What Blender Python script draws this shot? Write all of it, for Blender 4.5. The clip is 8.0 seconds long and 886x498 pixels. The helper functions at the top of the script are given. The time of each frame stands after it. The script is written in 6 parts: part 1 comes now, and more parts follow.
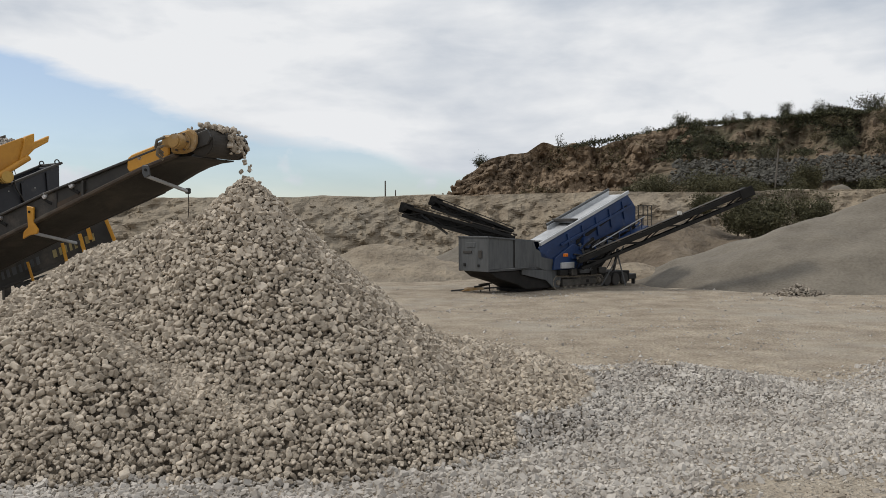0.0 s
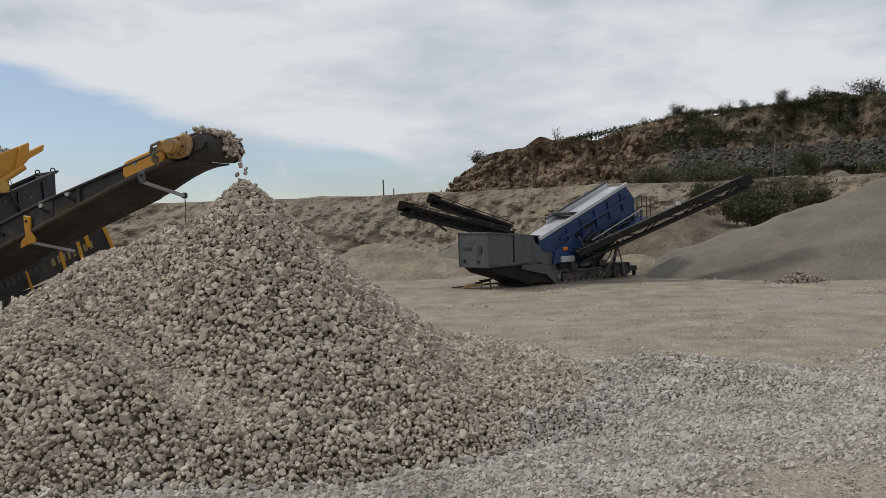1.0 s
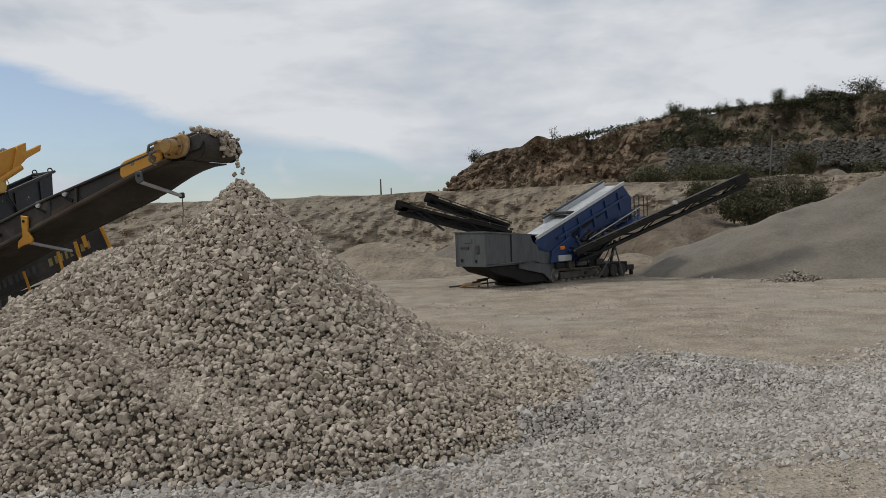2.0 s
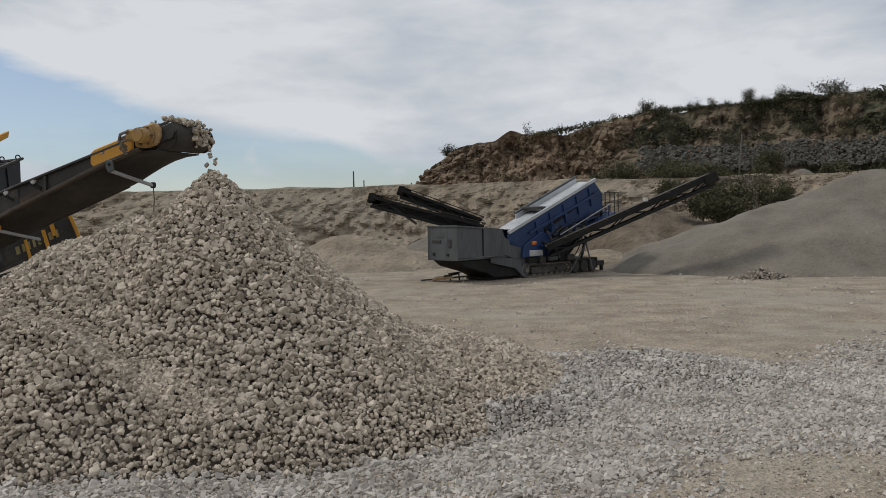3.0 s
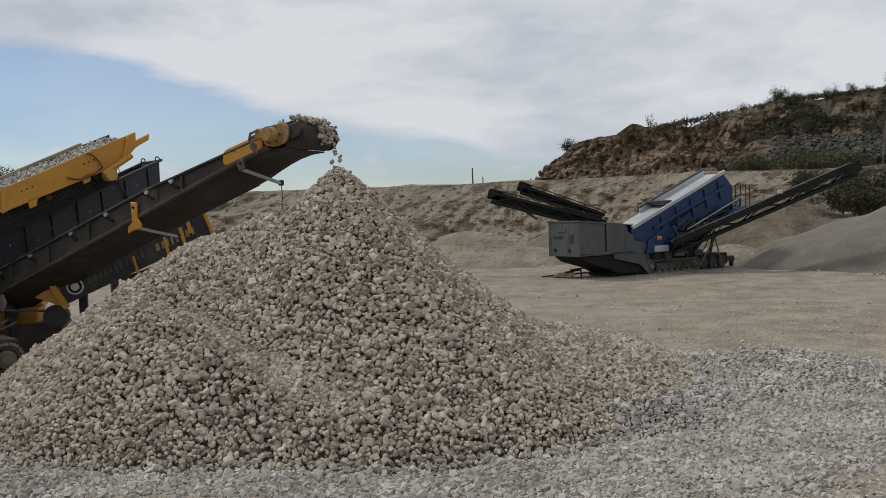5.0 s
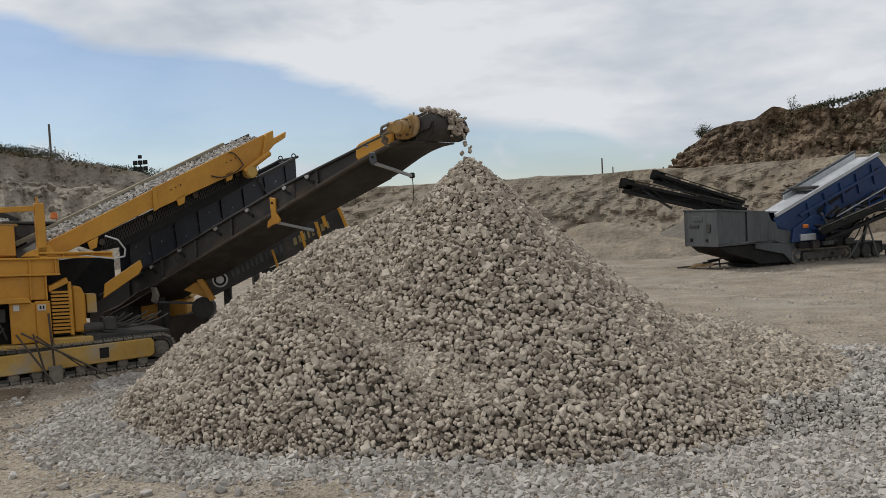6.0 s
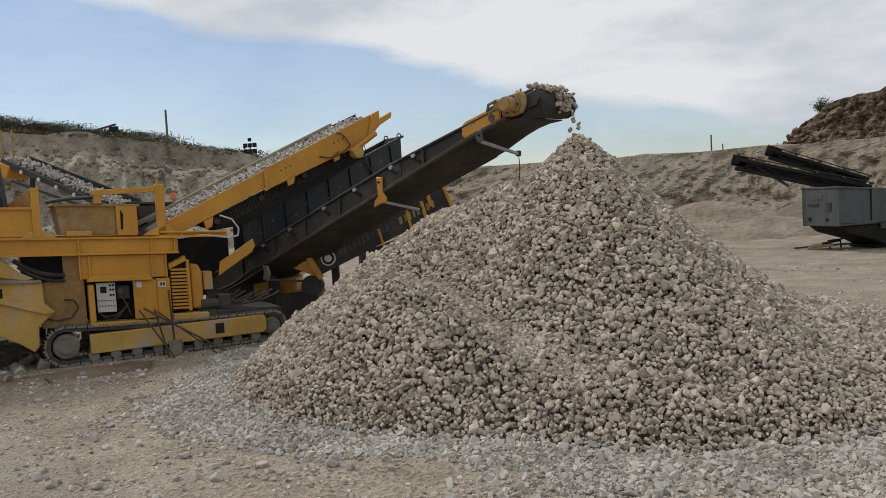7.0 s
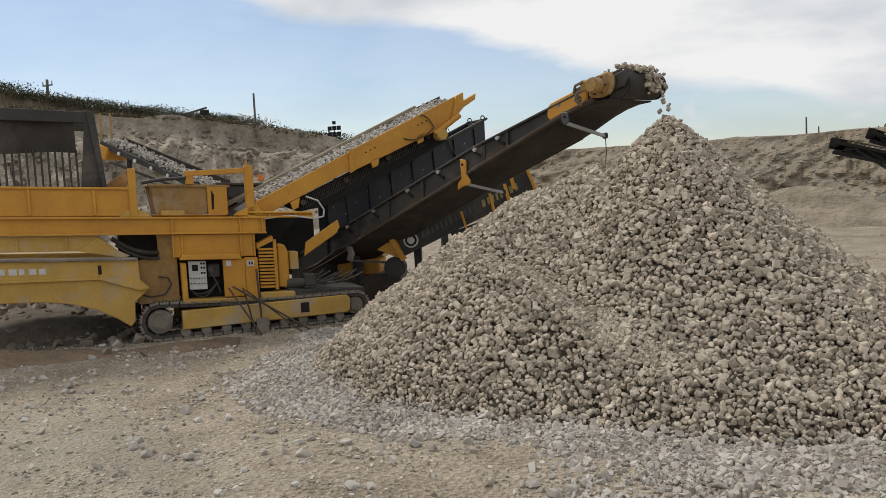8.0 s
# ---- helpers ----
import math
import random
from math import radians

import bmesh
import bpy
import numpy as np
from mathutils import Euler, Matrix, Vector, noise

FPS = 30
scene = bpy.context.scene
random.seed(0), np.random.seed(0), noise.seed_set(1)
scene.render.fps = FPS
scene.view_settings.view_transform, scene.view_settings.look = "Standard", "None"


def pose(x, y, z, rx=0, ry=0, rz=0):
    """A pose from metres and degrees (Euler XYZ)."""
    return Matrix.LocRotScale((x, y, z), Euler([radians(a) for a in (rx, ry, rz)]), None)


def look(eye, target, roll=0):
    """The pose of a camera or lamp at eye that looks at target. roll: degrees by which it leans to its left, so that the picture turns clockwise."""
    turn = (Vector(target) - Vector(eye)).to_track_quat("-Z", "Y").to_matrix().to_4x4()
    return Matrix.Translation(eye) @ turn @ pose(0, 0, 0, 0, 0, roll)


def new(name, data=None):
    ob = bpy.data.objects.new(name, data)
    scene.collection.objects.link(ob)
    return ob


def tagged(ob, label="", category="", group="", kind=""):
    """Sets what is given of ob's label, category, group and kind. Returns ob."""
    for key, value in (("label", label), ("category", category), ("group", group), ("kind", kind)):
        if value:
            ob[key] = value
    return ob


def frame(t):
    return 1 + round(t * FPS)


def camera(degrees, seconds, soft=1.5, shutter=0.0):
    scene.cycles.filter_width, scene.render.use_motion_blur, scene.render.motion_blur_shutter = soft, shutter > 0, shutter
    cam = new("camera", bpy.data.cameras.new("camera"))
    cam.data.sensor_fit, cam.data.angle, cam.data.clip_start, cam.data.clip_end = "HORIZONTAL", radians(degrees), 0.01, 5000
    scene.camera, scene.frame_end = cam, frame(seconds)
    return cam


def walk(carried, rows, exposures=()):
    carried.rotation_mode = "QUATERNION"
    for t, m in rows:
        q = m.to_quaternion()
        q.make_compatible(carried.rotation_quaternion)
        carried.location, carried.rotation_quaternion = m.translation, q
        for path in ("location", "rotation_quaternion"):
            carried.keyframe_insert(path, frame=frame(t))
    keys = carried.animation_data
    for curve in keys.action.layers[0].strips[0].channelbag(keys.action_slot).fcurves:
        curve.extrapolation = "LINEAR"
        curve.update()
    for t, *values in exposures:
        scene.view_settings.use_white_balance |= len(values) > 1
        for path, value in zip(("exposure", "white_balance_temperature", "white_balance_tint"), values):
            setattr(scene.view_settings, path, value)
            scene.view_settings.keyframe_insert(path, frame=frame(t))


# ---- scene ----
cam = camera(56.5, 8.0, soft=0.5)
PATH = [
    (0, (0.0, 0.0, 2.8), (0.0, 9.995, 2.471), -0.32),
    (0.5, (0.017, 0.018, 2.797), (0.105, 10.014, 2.5), -1.28),
    (1, (0.019, 0.039, 2.797), (0.017, 10.033, 2.435), -2.01),
    (2.5, (0.029, -0.032, 2.806), (0.12, 9.961, 2.423), -2.24),
    (3, (0.027, -0.073, 2.812), (0.39, 9.91, 2.35), -1.22),
    (3.5, (0.022, -0.028, 2.819), (0.361, 9.957, 2.376), -1.04),
    (4, (0.007, 0.002, 2.809), (0.035, 9.993, 2.402), -1.15),
    (4.5, (-0.026, 0.049, 2.795), (-0.449, 10.03, 2.35), -1.44),
    (6, (-0.125, 0.244, 2.739), (-2.722, 9.889, 2.255), -2.90),
    (6.5, (-0.2, 0.273, 2.729), (-3.42, 9.725, 2.195), -3.28),
    (7, (-0.25, 0.323, 2.719), (-4.009, 9.567, 2.06), -3.22),
    (7.5, (-0.295, 0.358, 2.711), (-4.583, 9.359, 1.941), -3.45),
    (8, (-0.313, 0.354, 2.708), (-4.958, 9.173, 1.899), -2.88),
]
EXPOSURES = [(0, 0.04, 6530, 10), (0.5, -0.12, 6430, 10), (1, -0.17, 6400, 10), (2.5, -0.24, 6390, 10), (4.5, -0.26, 6340, 10), (6, -0.12, 6400, 10), (6.5, -0.09, 6460, 10), (7.5, 0.0, 6550, 10), (8, 0.10, 6700, 10)]
walk(cam, [(t, look(eye, target, roll)) for t, eye, target, roll in PATH], EXPOSURES)

# ---- light: bright overcast sky with a gap of blue, weak veiled sun ----
SUN_ELEV, SUN_AZ = 50.0, -76.0          # degrees up, degrees from +y towards -x being negative
world = bpy.data.worlds.new("overcast_sky")
scene.world = world
world.use_nodes = True
wt = world.node_tree
wt.nodes.clear()


def wn(kind, **values):
    n = wt.nodes.new(kind)
    for k, v in values.items():
        n.inputs[k].default_value = v
    return n


def wmath(op, a, b=None, clamp=False):
    n = wt.nodes.new("ShaderNodeMath")
    n.operation, n.use_clamp = op, clamp
    for i, v in enumerate((a, b)):
        if v is None:
            continue
        if isinstance(v, (int, float)):
            n.inputs[i].default_value = v
        else:
            wt.links.new(v, n.inputs[i])
    return n.outputs[0]


sky = wt.nodes.new("ShaderNodeTexSky")
sky.sky_type, sky.sun_disc = "NISHITA", False
sky.sun_elevation, sky.sun_rotation = radians(SUN_ELEV), radians(SUN_AZ)
sky.air_density, sky.dust_density, sky.ozone_density = 1.0, 0.3, 2.0
coord = wt.nodes.new("ShaderNodeTexCoord")
sep = wt.nodes.new("ShaderNodeSeparateXYZ")
wt.links.new(coord.outputs["Generated"], sep.inputs[0])
X, Y, Z = sep.outputs
stretch = wt.nodes.new("ShaderNodeMapping")
stretch.inputs["Scale"].default_value = (1.0, 1.0, 3.2)
stretch.inputs["Rotation"].default_value = (0.0, radians(9), 0.0)
wt.links.new(coord.outputs["Generated"], stretch.inputs[0])
big = wn("ShaderNodeTexNoise", Scale=1.9, Detail=5.0, Roughness=0.55, Distortion=0.3)
wt.links.new(stretch.outputs[0], big.inputs["Vector"])
fine = wn("ShaderNodeTexNoise", Scale=7.0, Detail=7.0, Roughness=0.55, Distortion=0.2)
wt.links.new(stretch.outputs[0], fine.inputs["Vector"])
# the gap in the cloud deck: below a slanting edge that rises to the left
edge = wmath("SUBTRACT", wmath("SUBTRACT", 0.184, wmath("MULTIPLY", wmath("ADD", X, 0.47), 0.25)), Z)
gap = wmath("MULTIPLY", edge, 30.0)
gap = wmath("ADD", gap, wmath("MULTIPLY", wmath("SUBTRACT", fine.outputs["Fac"], 0.50), 2.2))
gap = wmath("MULTIPLY", wmath("MULTIPLY", gap, 1.6, clamp=True), wmath("MULTIPLY", Y, 4.0, clamp=True))
# low cumulus banks on the horizon inside the gap
low = wmath("SUBTRACT", 1.0, wmath("MULTIPLY", wmath("ABSOLUTE", wmath("SUBTRACT", Z, 0.05)), 13.0), clamp=True)
cumu = wn("ShaderNodeTexNoise", Scale=9.0, Detail=6.0, Roughness=0.5)
wt.links.new(coord.outputs["Generated"], cumu.inputs["Vector"])
bank = wmath("MULTIPLY", wmath("SUBTRACT", wmath("ADD", cumu.outputs["Fac"], wmath("MULTIPLY", low, 0.26)), 0.72), 12.0, clamp=True)
clear = wmath("MULTIPLY", wmath("MULTIPLY", gap, 0.74), wmath("SUBTRACT", 1.0, bank), clamp=True)
deck = wt.nodes.new("ShaderNodeValToRGB")
deck.color_ramp.elements[0].position, deck.color_ramp.elements[0].color = 0.41, (0.50, 0.55, 0.62, 1)
deck.color_ramp.elements[1].position, deck.color_ramp.elements[1].color = 0.57, (0.80, 0.815, 0.835, 1)
mixn = wmath("ADD", wmath("MULTIPLY", big.outputs["Fac"], 0.7), wmath("MULTIPLY", fine.outputs["Fac"], 0.3))
wt.links.new(mixn, deck.inputs[0])
blue = wt.nodes.new("ShaderNodeVectorMath")
blue.operation = "SCALE"
blue.inputs["Scale"].default_value = 0.100
wt.links.new(sky.outputs[0], blue.inputs[0])
mix = wt.nodes.new("ShaderNodeMix")
mix.data_type = "RGBA"
wt.links.new(clear, mix.inputs[0])
wt.links.new(deck.outputs[0], mix.inputs[6])
tint = wt.nodes.new("ShaderNodeVectorMath")
tint.operation = "MULTIPLY"
tint.inputs[1].default_value = (0.92, 0.96, 1.03)
wt.links.new(blue.outputs[0], tint.inputs[0])
wt.links.new(tint.outputs[0], mix.inputs[7])
back = wn("ShaderNodeBackground", Strength=1.0)
wt.links.new(mix.outputs[2], back.inputs[0])
wout = wt.nodes.new("ShaderNodeOutputWorld")
wt.links.new(back.outputs[0], wout.inputs[0])

sun = new("veiled_sun", bpy.data.lights.new("veiled_sun", "SUN"))
sun.data.energy, sun.data.angle, sun.data.color = 1.75, radians(10), (1.0, 0.95, 0.87)
a, e = radians(SUN_AZ), radians(SUN_ELEV)
sun.matrix_world = look((30 * math.sin(a) * math.cos(e), 30 * math.cos(a) * math.cos(e), 30 * math.sin(e)), (0, 0, 0))


# ---- materials ----
def material(name, dark, light, scale=3.0, fine=40.0, rough=0.85, metal=0.0, bump=0.3, dist=0.02, island=0.0, dust=None, dust_at=0.55, streak=False, dust_scale=1.3, obj_rand=0.0, spec=0.5, grit=0.45):
    """Two-scale noise colour between dark and light, bump, optional dust patches and per-piece tone."""
    m = bpy.data.materials.new(name)
    m.use_nodes = True
    t = m.node_tree
    b = t.nodes["Principled BSDF"]
    b.inputs["Metallic"].default_value = metal
    b.inputs["Specular IOR Level"].default_value = spec
    tc = t.nodes.new("ShaderNodeTexCoord")
    vec = tc.outputs["Object"]
    if streak:
        mp = t.nodes.new("ShaderNodeMapping")
        mp.inputs["Scale"].default_value = (1, 1, 0.18)
        t.links.new(vec, mp.inputs[0])
        vec = mp.outputs[0]
    n1 = t.nodes.new("ShaderNodeTexNoise")
    n1.inputs["Scale"].default_value, n1.inputs["Detail"].default_value, n1.inputs["Roughness"].default_value = scale, 6, 0.62
    n2 = t.nodes.new("ShaderNodeTexNoise")
    n2.inputs["Scale"].default_value, n2.inputs["Detail"].default_value = fine, 4
    t.links.new(vec, n1.inputs["Vector"])
    t.links.new(vec, n2.inputs["Vector"])
    add = t.nodes.new("ShaderNodeMath")
    add.operation = "MULTIPLY_ADD"
    add.inputs[1].default_value = grit
    t.links.new(n2.outputs["Fac"], add.inputs[0])
    sc = t.nodes.new("ShaderNodeMath")
    sc.operation = "MULTIPLY_ADD"
    sc.inputs[1].default_value, sc.inputs[2].default_value = 1.5, -0.25 - 0.5 * grit
    t.links.new(n1.outputs["Fac"], sc.inputs[0])
    t.links.new(sc.outputs[0], add.inputs[2])
    fac = add.outputs[0]
    if island or obj_rand:
        g = t.nodes.new("ShaderNodeNewGeometry" if island else "ShaderNodeObjectInfo")
        ra = t.nodes.new("ShaderNodeMath")
        ra.operation = "MULTIPLY_ADD"
        ra.inputs[1].default_value, ra.inputs[2].default_value = island or obj_rand, -0.5 * (island or obj_rand)
        t.links.new(g.outputs["Random Per Island" if island else "Random"], ra.inputs[0])
        s2 = t.nodes.new("ShaderNodeMath")
        t.links.new(fac, s2.inputs[0])
        t.links.new(ra.outputs[0], s2.inputs[1])
        fac = s2.outputs[0]
    ramp = t.nodes.new("ShaderNodeValToRGB")
    ramp.color_ramp.elements[0].position, ramp.color_ramp.elements[0].color = 0.15, (*dark, 1)
    ramp.color_ramp.elements[1].position, ramp.color_ramp.elements[1].color = 0.9, (*light, 1)
    t.links.new(fac, ramp.inputs[0])
    col = ramp.outputs[0]
    if dust:
        nd = t.nodes.new("ShaderNodeTexNoise")
        nd.inputs["Scale"].default_value, nd.inputs["Detail"].default_value, nd.inputs["Roughness"].default_value = dust_scale, 8, 0.7
        t.links.new(vec, nd.inputs["Vector"])
        dr = t.nodes.new("ShaderNodeMapRange")
        dr.inputs["From Min"].default_value, dr.inputs["From Max"].default_value = dust_at - 0.06, dust_at + 0.16
        t.links.new(nd.outputs["Fac"], dr.inputs["Value"])
        mx = t.nodes.new("ShaderNodeMix")
        mx.data_type = "RGBA"
        mx.inputs[7].default_value = (*dust, 1)
        t.links.new(dr.outputs[0], mx.inputs[0])
        t.links.new(col, mx.inputs[6])
        col = mx.outputs[2]
    t.links.new(col, b.inputs["Base Color"])
    rr = t.nodes.new("ShaderNodeMapRange")
    rr.inputs["To Min"].default_value, rr.inputs["To Max"].default_value = max(rough - 0.12, 0.05), min(rough + 0.1, 1)
    t.links.new(n1.outputs["Fac"], rr.inputs["Value"])
    t.links.new(rr.outputs[0], b.inputs["Roughness"])
    if bump:
        bp = t.nodes.new("ShaderNodeBump")
        bp.inputs["Strength"].default_value, bp.inputs["Distance"].default_value = bump, dist
        t.links.new(add.outputs[0], bp.inputs["Height"])
        t.links.new(bp.outputs[0], b.inputs["Normal"])
    return m


DUST = (0.36, 0.32, 0.265)
M_ground = material("quarry_floor_dust", (0.228, 0.180, 0.126), (0.540, 0.456, 0.350), 0.9, 17.0, 0.95, 0, 1.0, 0.10, grit=1.4, dust=(0.42, 0.38, 0.318), dust_at=0.56, dust_scale=0.13)
M_stone = material("crushed_limestone", (0.232, 0.192, 0.145), (0.580, 0.502, 0.404), 4.0, 22.0, 0.9, 0, 0.35, 0.02, island=0.5)
M_stone_part = material("crushed_limestone_piece", (0.232, 0.192, 0.145), (0.580, 0.502, 0.404), 4.0, 22.0, 0.9, 0, 0.35, 0.02, obj_rand=0.5)
M_gravel = material("grey_limestone_gravel", (0.28, 0.250, 0.216), (0.54, 0.502, 0.452), 1.0, 25.0, 0.92, 0, 0.35, 0.02, island=0.5)
M_chip = material("trodden_stone_chips", (0.22, 0.185, 0.145), (0.58, 0.525, 0.445), 1.0, 25.0, 0.93, 0, 0.3, 0.02, island=0.9)
# rubble with the shade between and under stones put into its colour
M_core = material("shade_dark_rubble", (0.10, 0.081, 0.06), (0.25, 0.21, 0.16), 5.0, 20.0, 0.95, 0, 0.6, 0.05)
M_dustrail = material("dust_covered_rail", (0.20, 0.165, 0.11), (0.40, 0.345, 0.25), 2.0, 20.0, 0.9, 0, 0.2, 0.01)
M_raw = material("raw_grey_rock", (0.16, 0.135, 0.105), (0.36, 0.315, 0.26), 3.0, 20.0, 0.93, 0, 0.4, 0.03, island=0.6)
M_wall = material("quarry_face_marl", (0.145, 0.112, 0.076), (0.355, 0.295, 0.215), 0.6, 4.0, 0.95, 0, 1.0, 0.35, dust=(0.26, 0.225, 0.175), dust_at=0.54, dust_scale=0.12)
M_wallgrey = material("quarry_face_limestone", (0.145, 0.118, 0.09), (0.46, 0.40, 0.315), 0.45, 2.6, 0.95, 0, 1.0, 0.6, dust=(0.27, 0.235, 0.185), dust_at=0.5, dust_scale=0.1)
M_cliff = material("brown_cliff_soil", (0.085, 0.060, 0.038), (0.275, 0.200, 0.132), 0.35, 2.6, 0.97, 0, 1.0, 0.4, dust=(0.21, 0.15, 0.095), dust_at=0.5, dust_scale=0.12)
M_cliffdark = material("dark_overgrown_rock", (0.085, 0.060, 0.038), (0.25, 0.185, 0.125), 0.3, 2.0, 0.97, 0, 1.0, 0.4, dust=(0.055, 0.055, 0.028), dust_at=0.45, dust_scale=0.22)
M_rockgrey = material("grey_rock_band", (0.055, 0.052, 0.043), (0.15, 0.143, 0.122), 0.7, 3.0, 0.95, 0, 1.0, 0.4)
M_sand = material("grey_crushed_sand", (0.108, 0.092, 0.071), (0.215, 0.190, 0.152), 0.5, 9.0, 0.97, 0, 0.8, 0.08, grit=0.8)
M_yellow = material("worn_yellow_paint", (0.42, 0.185, 0.016), (0.62, 0.31, 0.03), 1.2, 14.0, 0.55, 0, 0.15, 0.01, dust=DUST, dust_at=0.70, dust_scale=1.4)
M_yellowdusty = material("dusty_yellow_paint", (0.37, 0.215, 0.042), (0.56, 0.355, 0.090), 1.4, 16.0, 0.75, 0, 0.2, 0.01, dust=DUST, dust_at=0.57, dust_scale=1.2)
M_rusty = material("ochre_hopper_steel", (0.20, 0.11, 0.035), (0.42, 0.25, 0.075), 1.5, 12.0, 0.7, 0.0, 0.2, 0.01, dust=DUST, dust_at=0.56)
M_navy = material("navy_black_paint", (0.012, 0.014, 0.020), (0.035, 0.038, 0.048), 1.0, 12.0, 0.5, 0, 0.15, 0.01, dust=(0.12, 0.11, 0.095), dust_at=0.66, dust_scale=2.2)
M_black = material("dusty_black_steel", (0.016, 0.015, 0.014), (0.055, 0.050, 0.044), 1.2, 15.0, 0.65, 0, 0.2, 0.01, dust=(0.12, 0.10, 0.08), dust_at=0.60)
M_belt = material("conveyor_belt_rubber", (0.024, 0.021, 0.018), (0.068, 0.060, 0.051), 1.5, 30.0, 0.75, 0, 0.15, 0.008, dust=(0.085, 0.072, 0.058), dust_at=0.56, spec=0.25)
M_rail = material("rusty_brown_rail", (0.030, 0.021, 0.015), (0.095, 0.068, 0.047), 1.5, 20.0, 0.8, 0, 0.2, 0.01, dust=(0.13, 0.11, 0.085), dust_at=0.58)
M_steel = material("weathered_galvanised_steel", (0.030, 0.033, 0.036), (0.18, 0.187, 0.190), 1.3, 9.0, 0.6, 0.2, 0.2, 0.01, dust=(0.05, 0.054, 0.058), dust_at=0.50, streak=True)
M_silver = material("scuffed_silver_chute", (0.33, 0.34, 0.35), (0.58, 0.59, 0.60), 0.8, 12.0, 0.5, 0.3, 0.15, 0.01)
M_bluep = material("cobalt_blue_paint", (0.005, 0.017, 0.062), (0.012, 0.044, 0.14), 0.9, 8.0, 0.5, 0, 0.15, 0.01, dust=(0.12, 0.13, 0.16), dust_at=0.66)
M_track = material("dusty_track_steel", (0.11, 0.095, 0.075), (0.30, 0.265, 0.215), 2.5, 20.0, 0.8, 0.1, 0.3, 0.01)
M_darktrack = material("dark_track_steel", (0.03, 0.028, 0.025), (0.12, 0.11, 0.095), 2.5, 20.0, 0.8, 0.1, 0.3, 0.01)
M_panel = material("grey_control_panel", (0.40, 0.40, 0.38), (0.56, 0.56, 0.54), 3.0, 30.0, 0.6, 0, 0.05, 0.004)
# black steel; in the crusher's recesses their shade is put into this colour
M_dark = material("black_steel_and_shade", (0.010, 0.010, 0.010), (0.028, 0.026, 0.024), 3.0, 25.0, 0.8, 0, 0.1, 0.005, spec=0.2)
M_white = material("faded_white_paint", (0.42, 0.41, 0.38), (0.62, 0.61, 0.57), 4.0, 30.0, 0.7, 0, 0.05, 0.004)
M_letter = material("dusty_yellow_lettering", (0.26, 0.21, 0.09), (0.45, 0.37, 0.17), 3.0, 30.0, 0.75, 0, 0.05, 0.004)
M_grille = material("dusty_wire_mesh", (0.03, 0.027, 0.024), (0.10, 0.09, 0.078), 2.0, 30.0, 0.75, 0.2, 0.2, 0.01)
M_leafdull = material("dull_olive_leaves", (0.040, 0.040, 0.018), (0.110, 0.100, 0.048), 0.6, 6.0, 0.9, 0, 0, 0, island=0.5)
M_soil = material("brown_tipped_soil", (0.075, 0.055, 0.036), (0.20, 0.155, 0.108), 0.6, 4.0, 0.96, 0, 1.0, 0.3, dust=(0.19, 0.155, 0.115), dust_at=0.54, dust_scale=0.3)
M_leaf = material("shrub_leaves", (0.020, 0.023, 0.009), (0.085, 0.084, 0.036), 0.6, 6.0, 0.8, 0, 0, 0, island=0.7)
M_leafdry = material("dry_shrub_leaves", (0.045, 0.036, 0.017), (0.15, 0.12, 0.058), 0.6, 6.0, 0.85, 0, 0, 0, island=0.7)
M_bark = material("grey_brown_bark", (0.04, 0.03, 0.02), (0.12, 0.095, 0.07), 4, 30, 0.9, 0, 0.3, 0.01)
M_wood = material("weathered_pole_wood", (0.07, 0.06, 0.05), (0.19, 0.17, 0.145), 2, 25, 0.9, 0, 0.2, 0.01, streak=True)
M_orange = material("orange_beacon_plastic", (0.55, 0.13, 0.01), (0.75, 0.22, 0.02), 6, 40, 0.3, 0, 0, 0)
M_chrome = material("polished_hinge_pin", (0.45, 0.45, 0.45), (0.7, 0.7, 0.7), 6, 40, 0.35, 0.8, 0, 0)


# ---- mesh helpers ----
def part(name, bm, mat, parent=None, label=""):
    me = bpy.data.meshes.new(name)
    bmesh.ops.recalc_face_normals(bm, faces=bm.faces)
    bm.to_mesh(me)
    bm.free()
    me.materials.append(mat)
    ob = new(name, me)
    if parent:
        ob.parent = parent
    if label:
        tagged(ob, label)
    return ob


def thing(name, m, label, category, group="", kind=""):
    ob = new(name)
    ob.matrix_world = m
    return tagged(ob, label, category, group, kind)


def box(x0, x1, y0, y1, z0, z1, bevel=0.012, bm=None):
    own = bmesh.new()
    bmesh.ops.create_cube(own, size=1, matrix=Matrix.Translation(((x0 + x1) / 2, (y0 + y1) / 2, (z0 + z1) / 2)) @ Matrix.Diagonal((x1 - x0, y1 - y0, z1 - z0, 1)))
    if bevel:
        bmesh.ops.bevel(own, geom=own.edges[:], offset=bevel, segments=1, affect="EDGES")
    return join(bm, own)


def join(bm, own):
    if bm is None:
        return own
    me = bpy.data.meshes.new("tmp")
    own.to_mesh(me)
    own.free()
    bm.from_mesh(me)
    bpy.data.meshes.remove(me)
    return bm


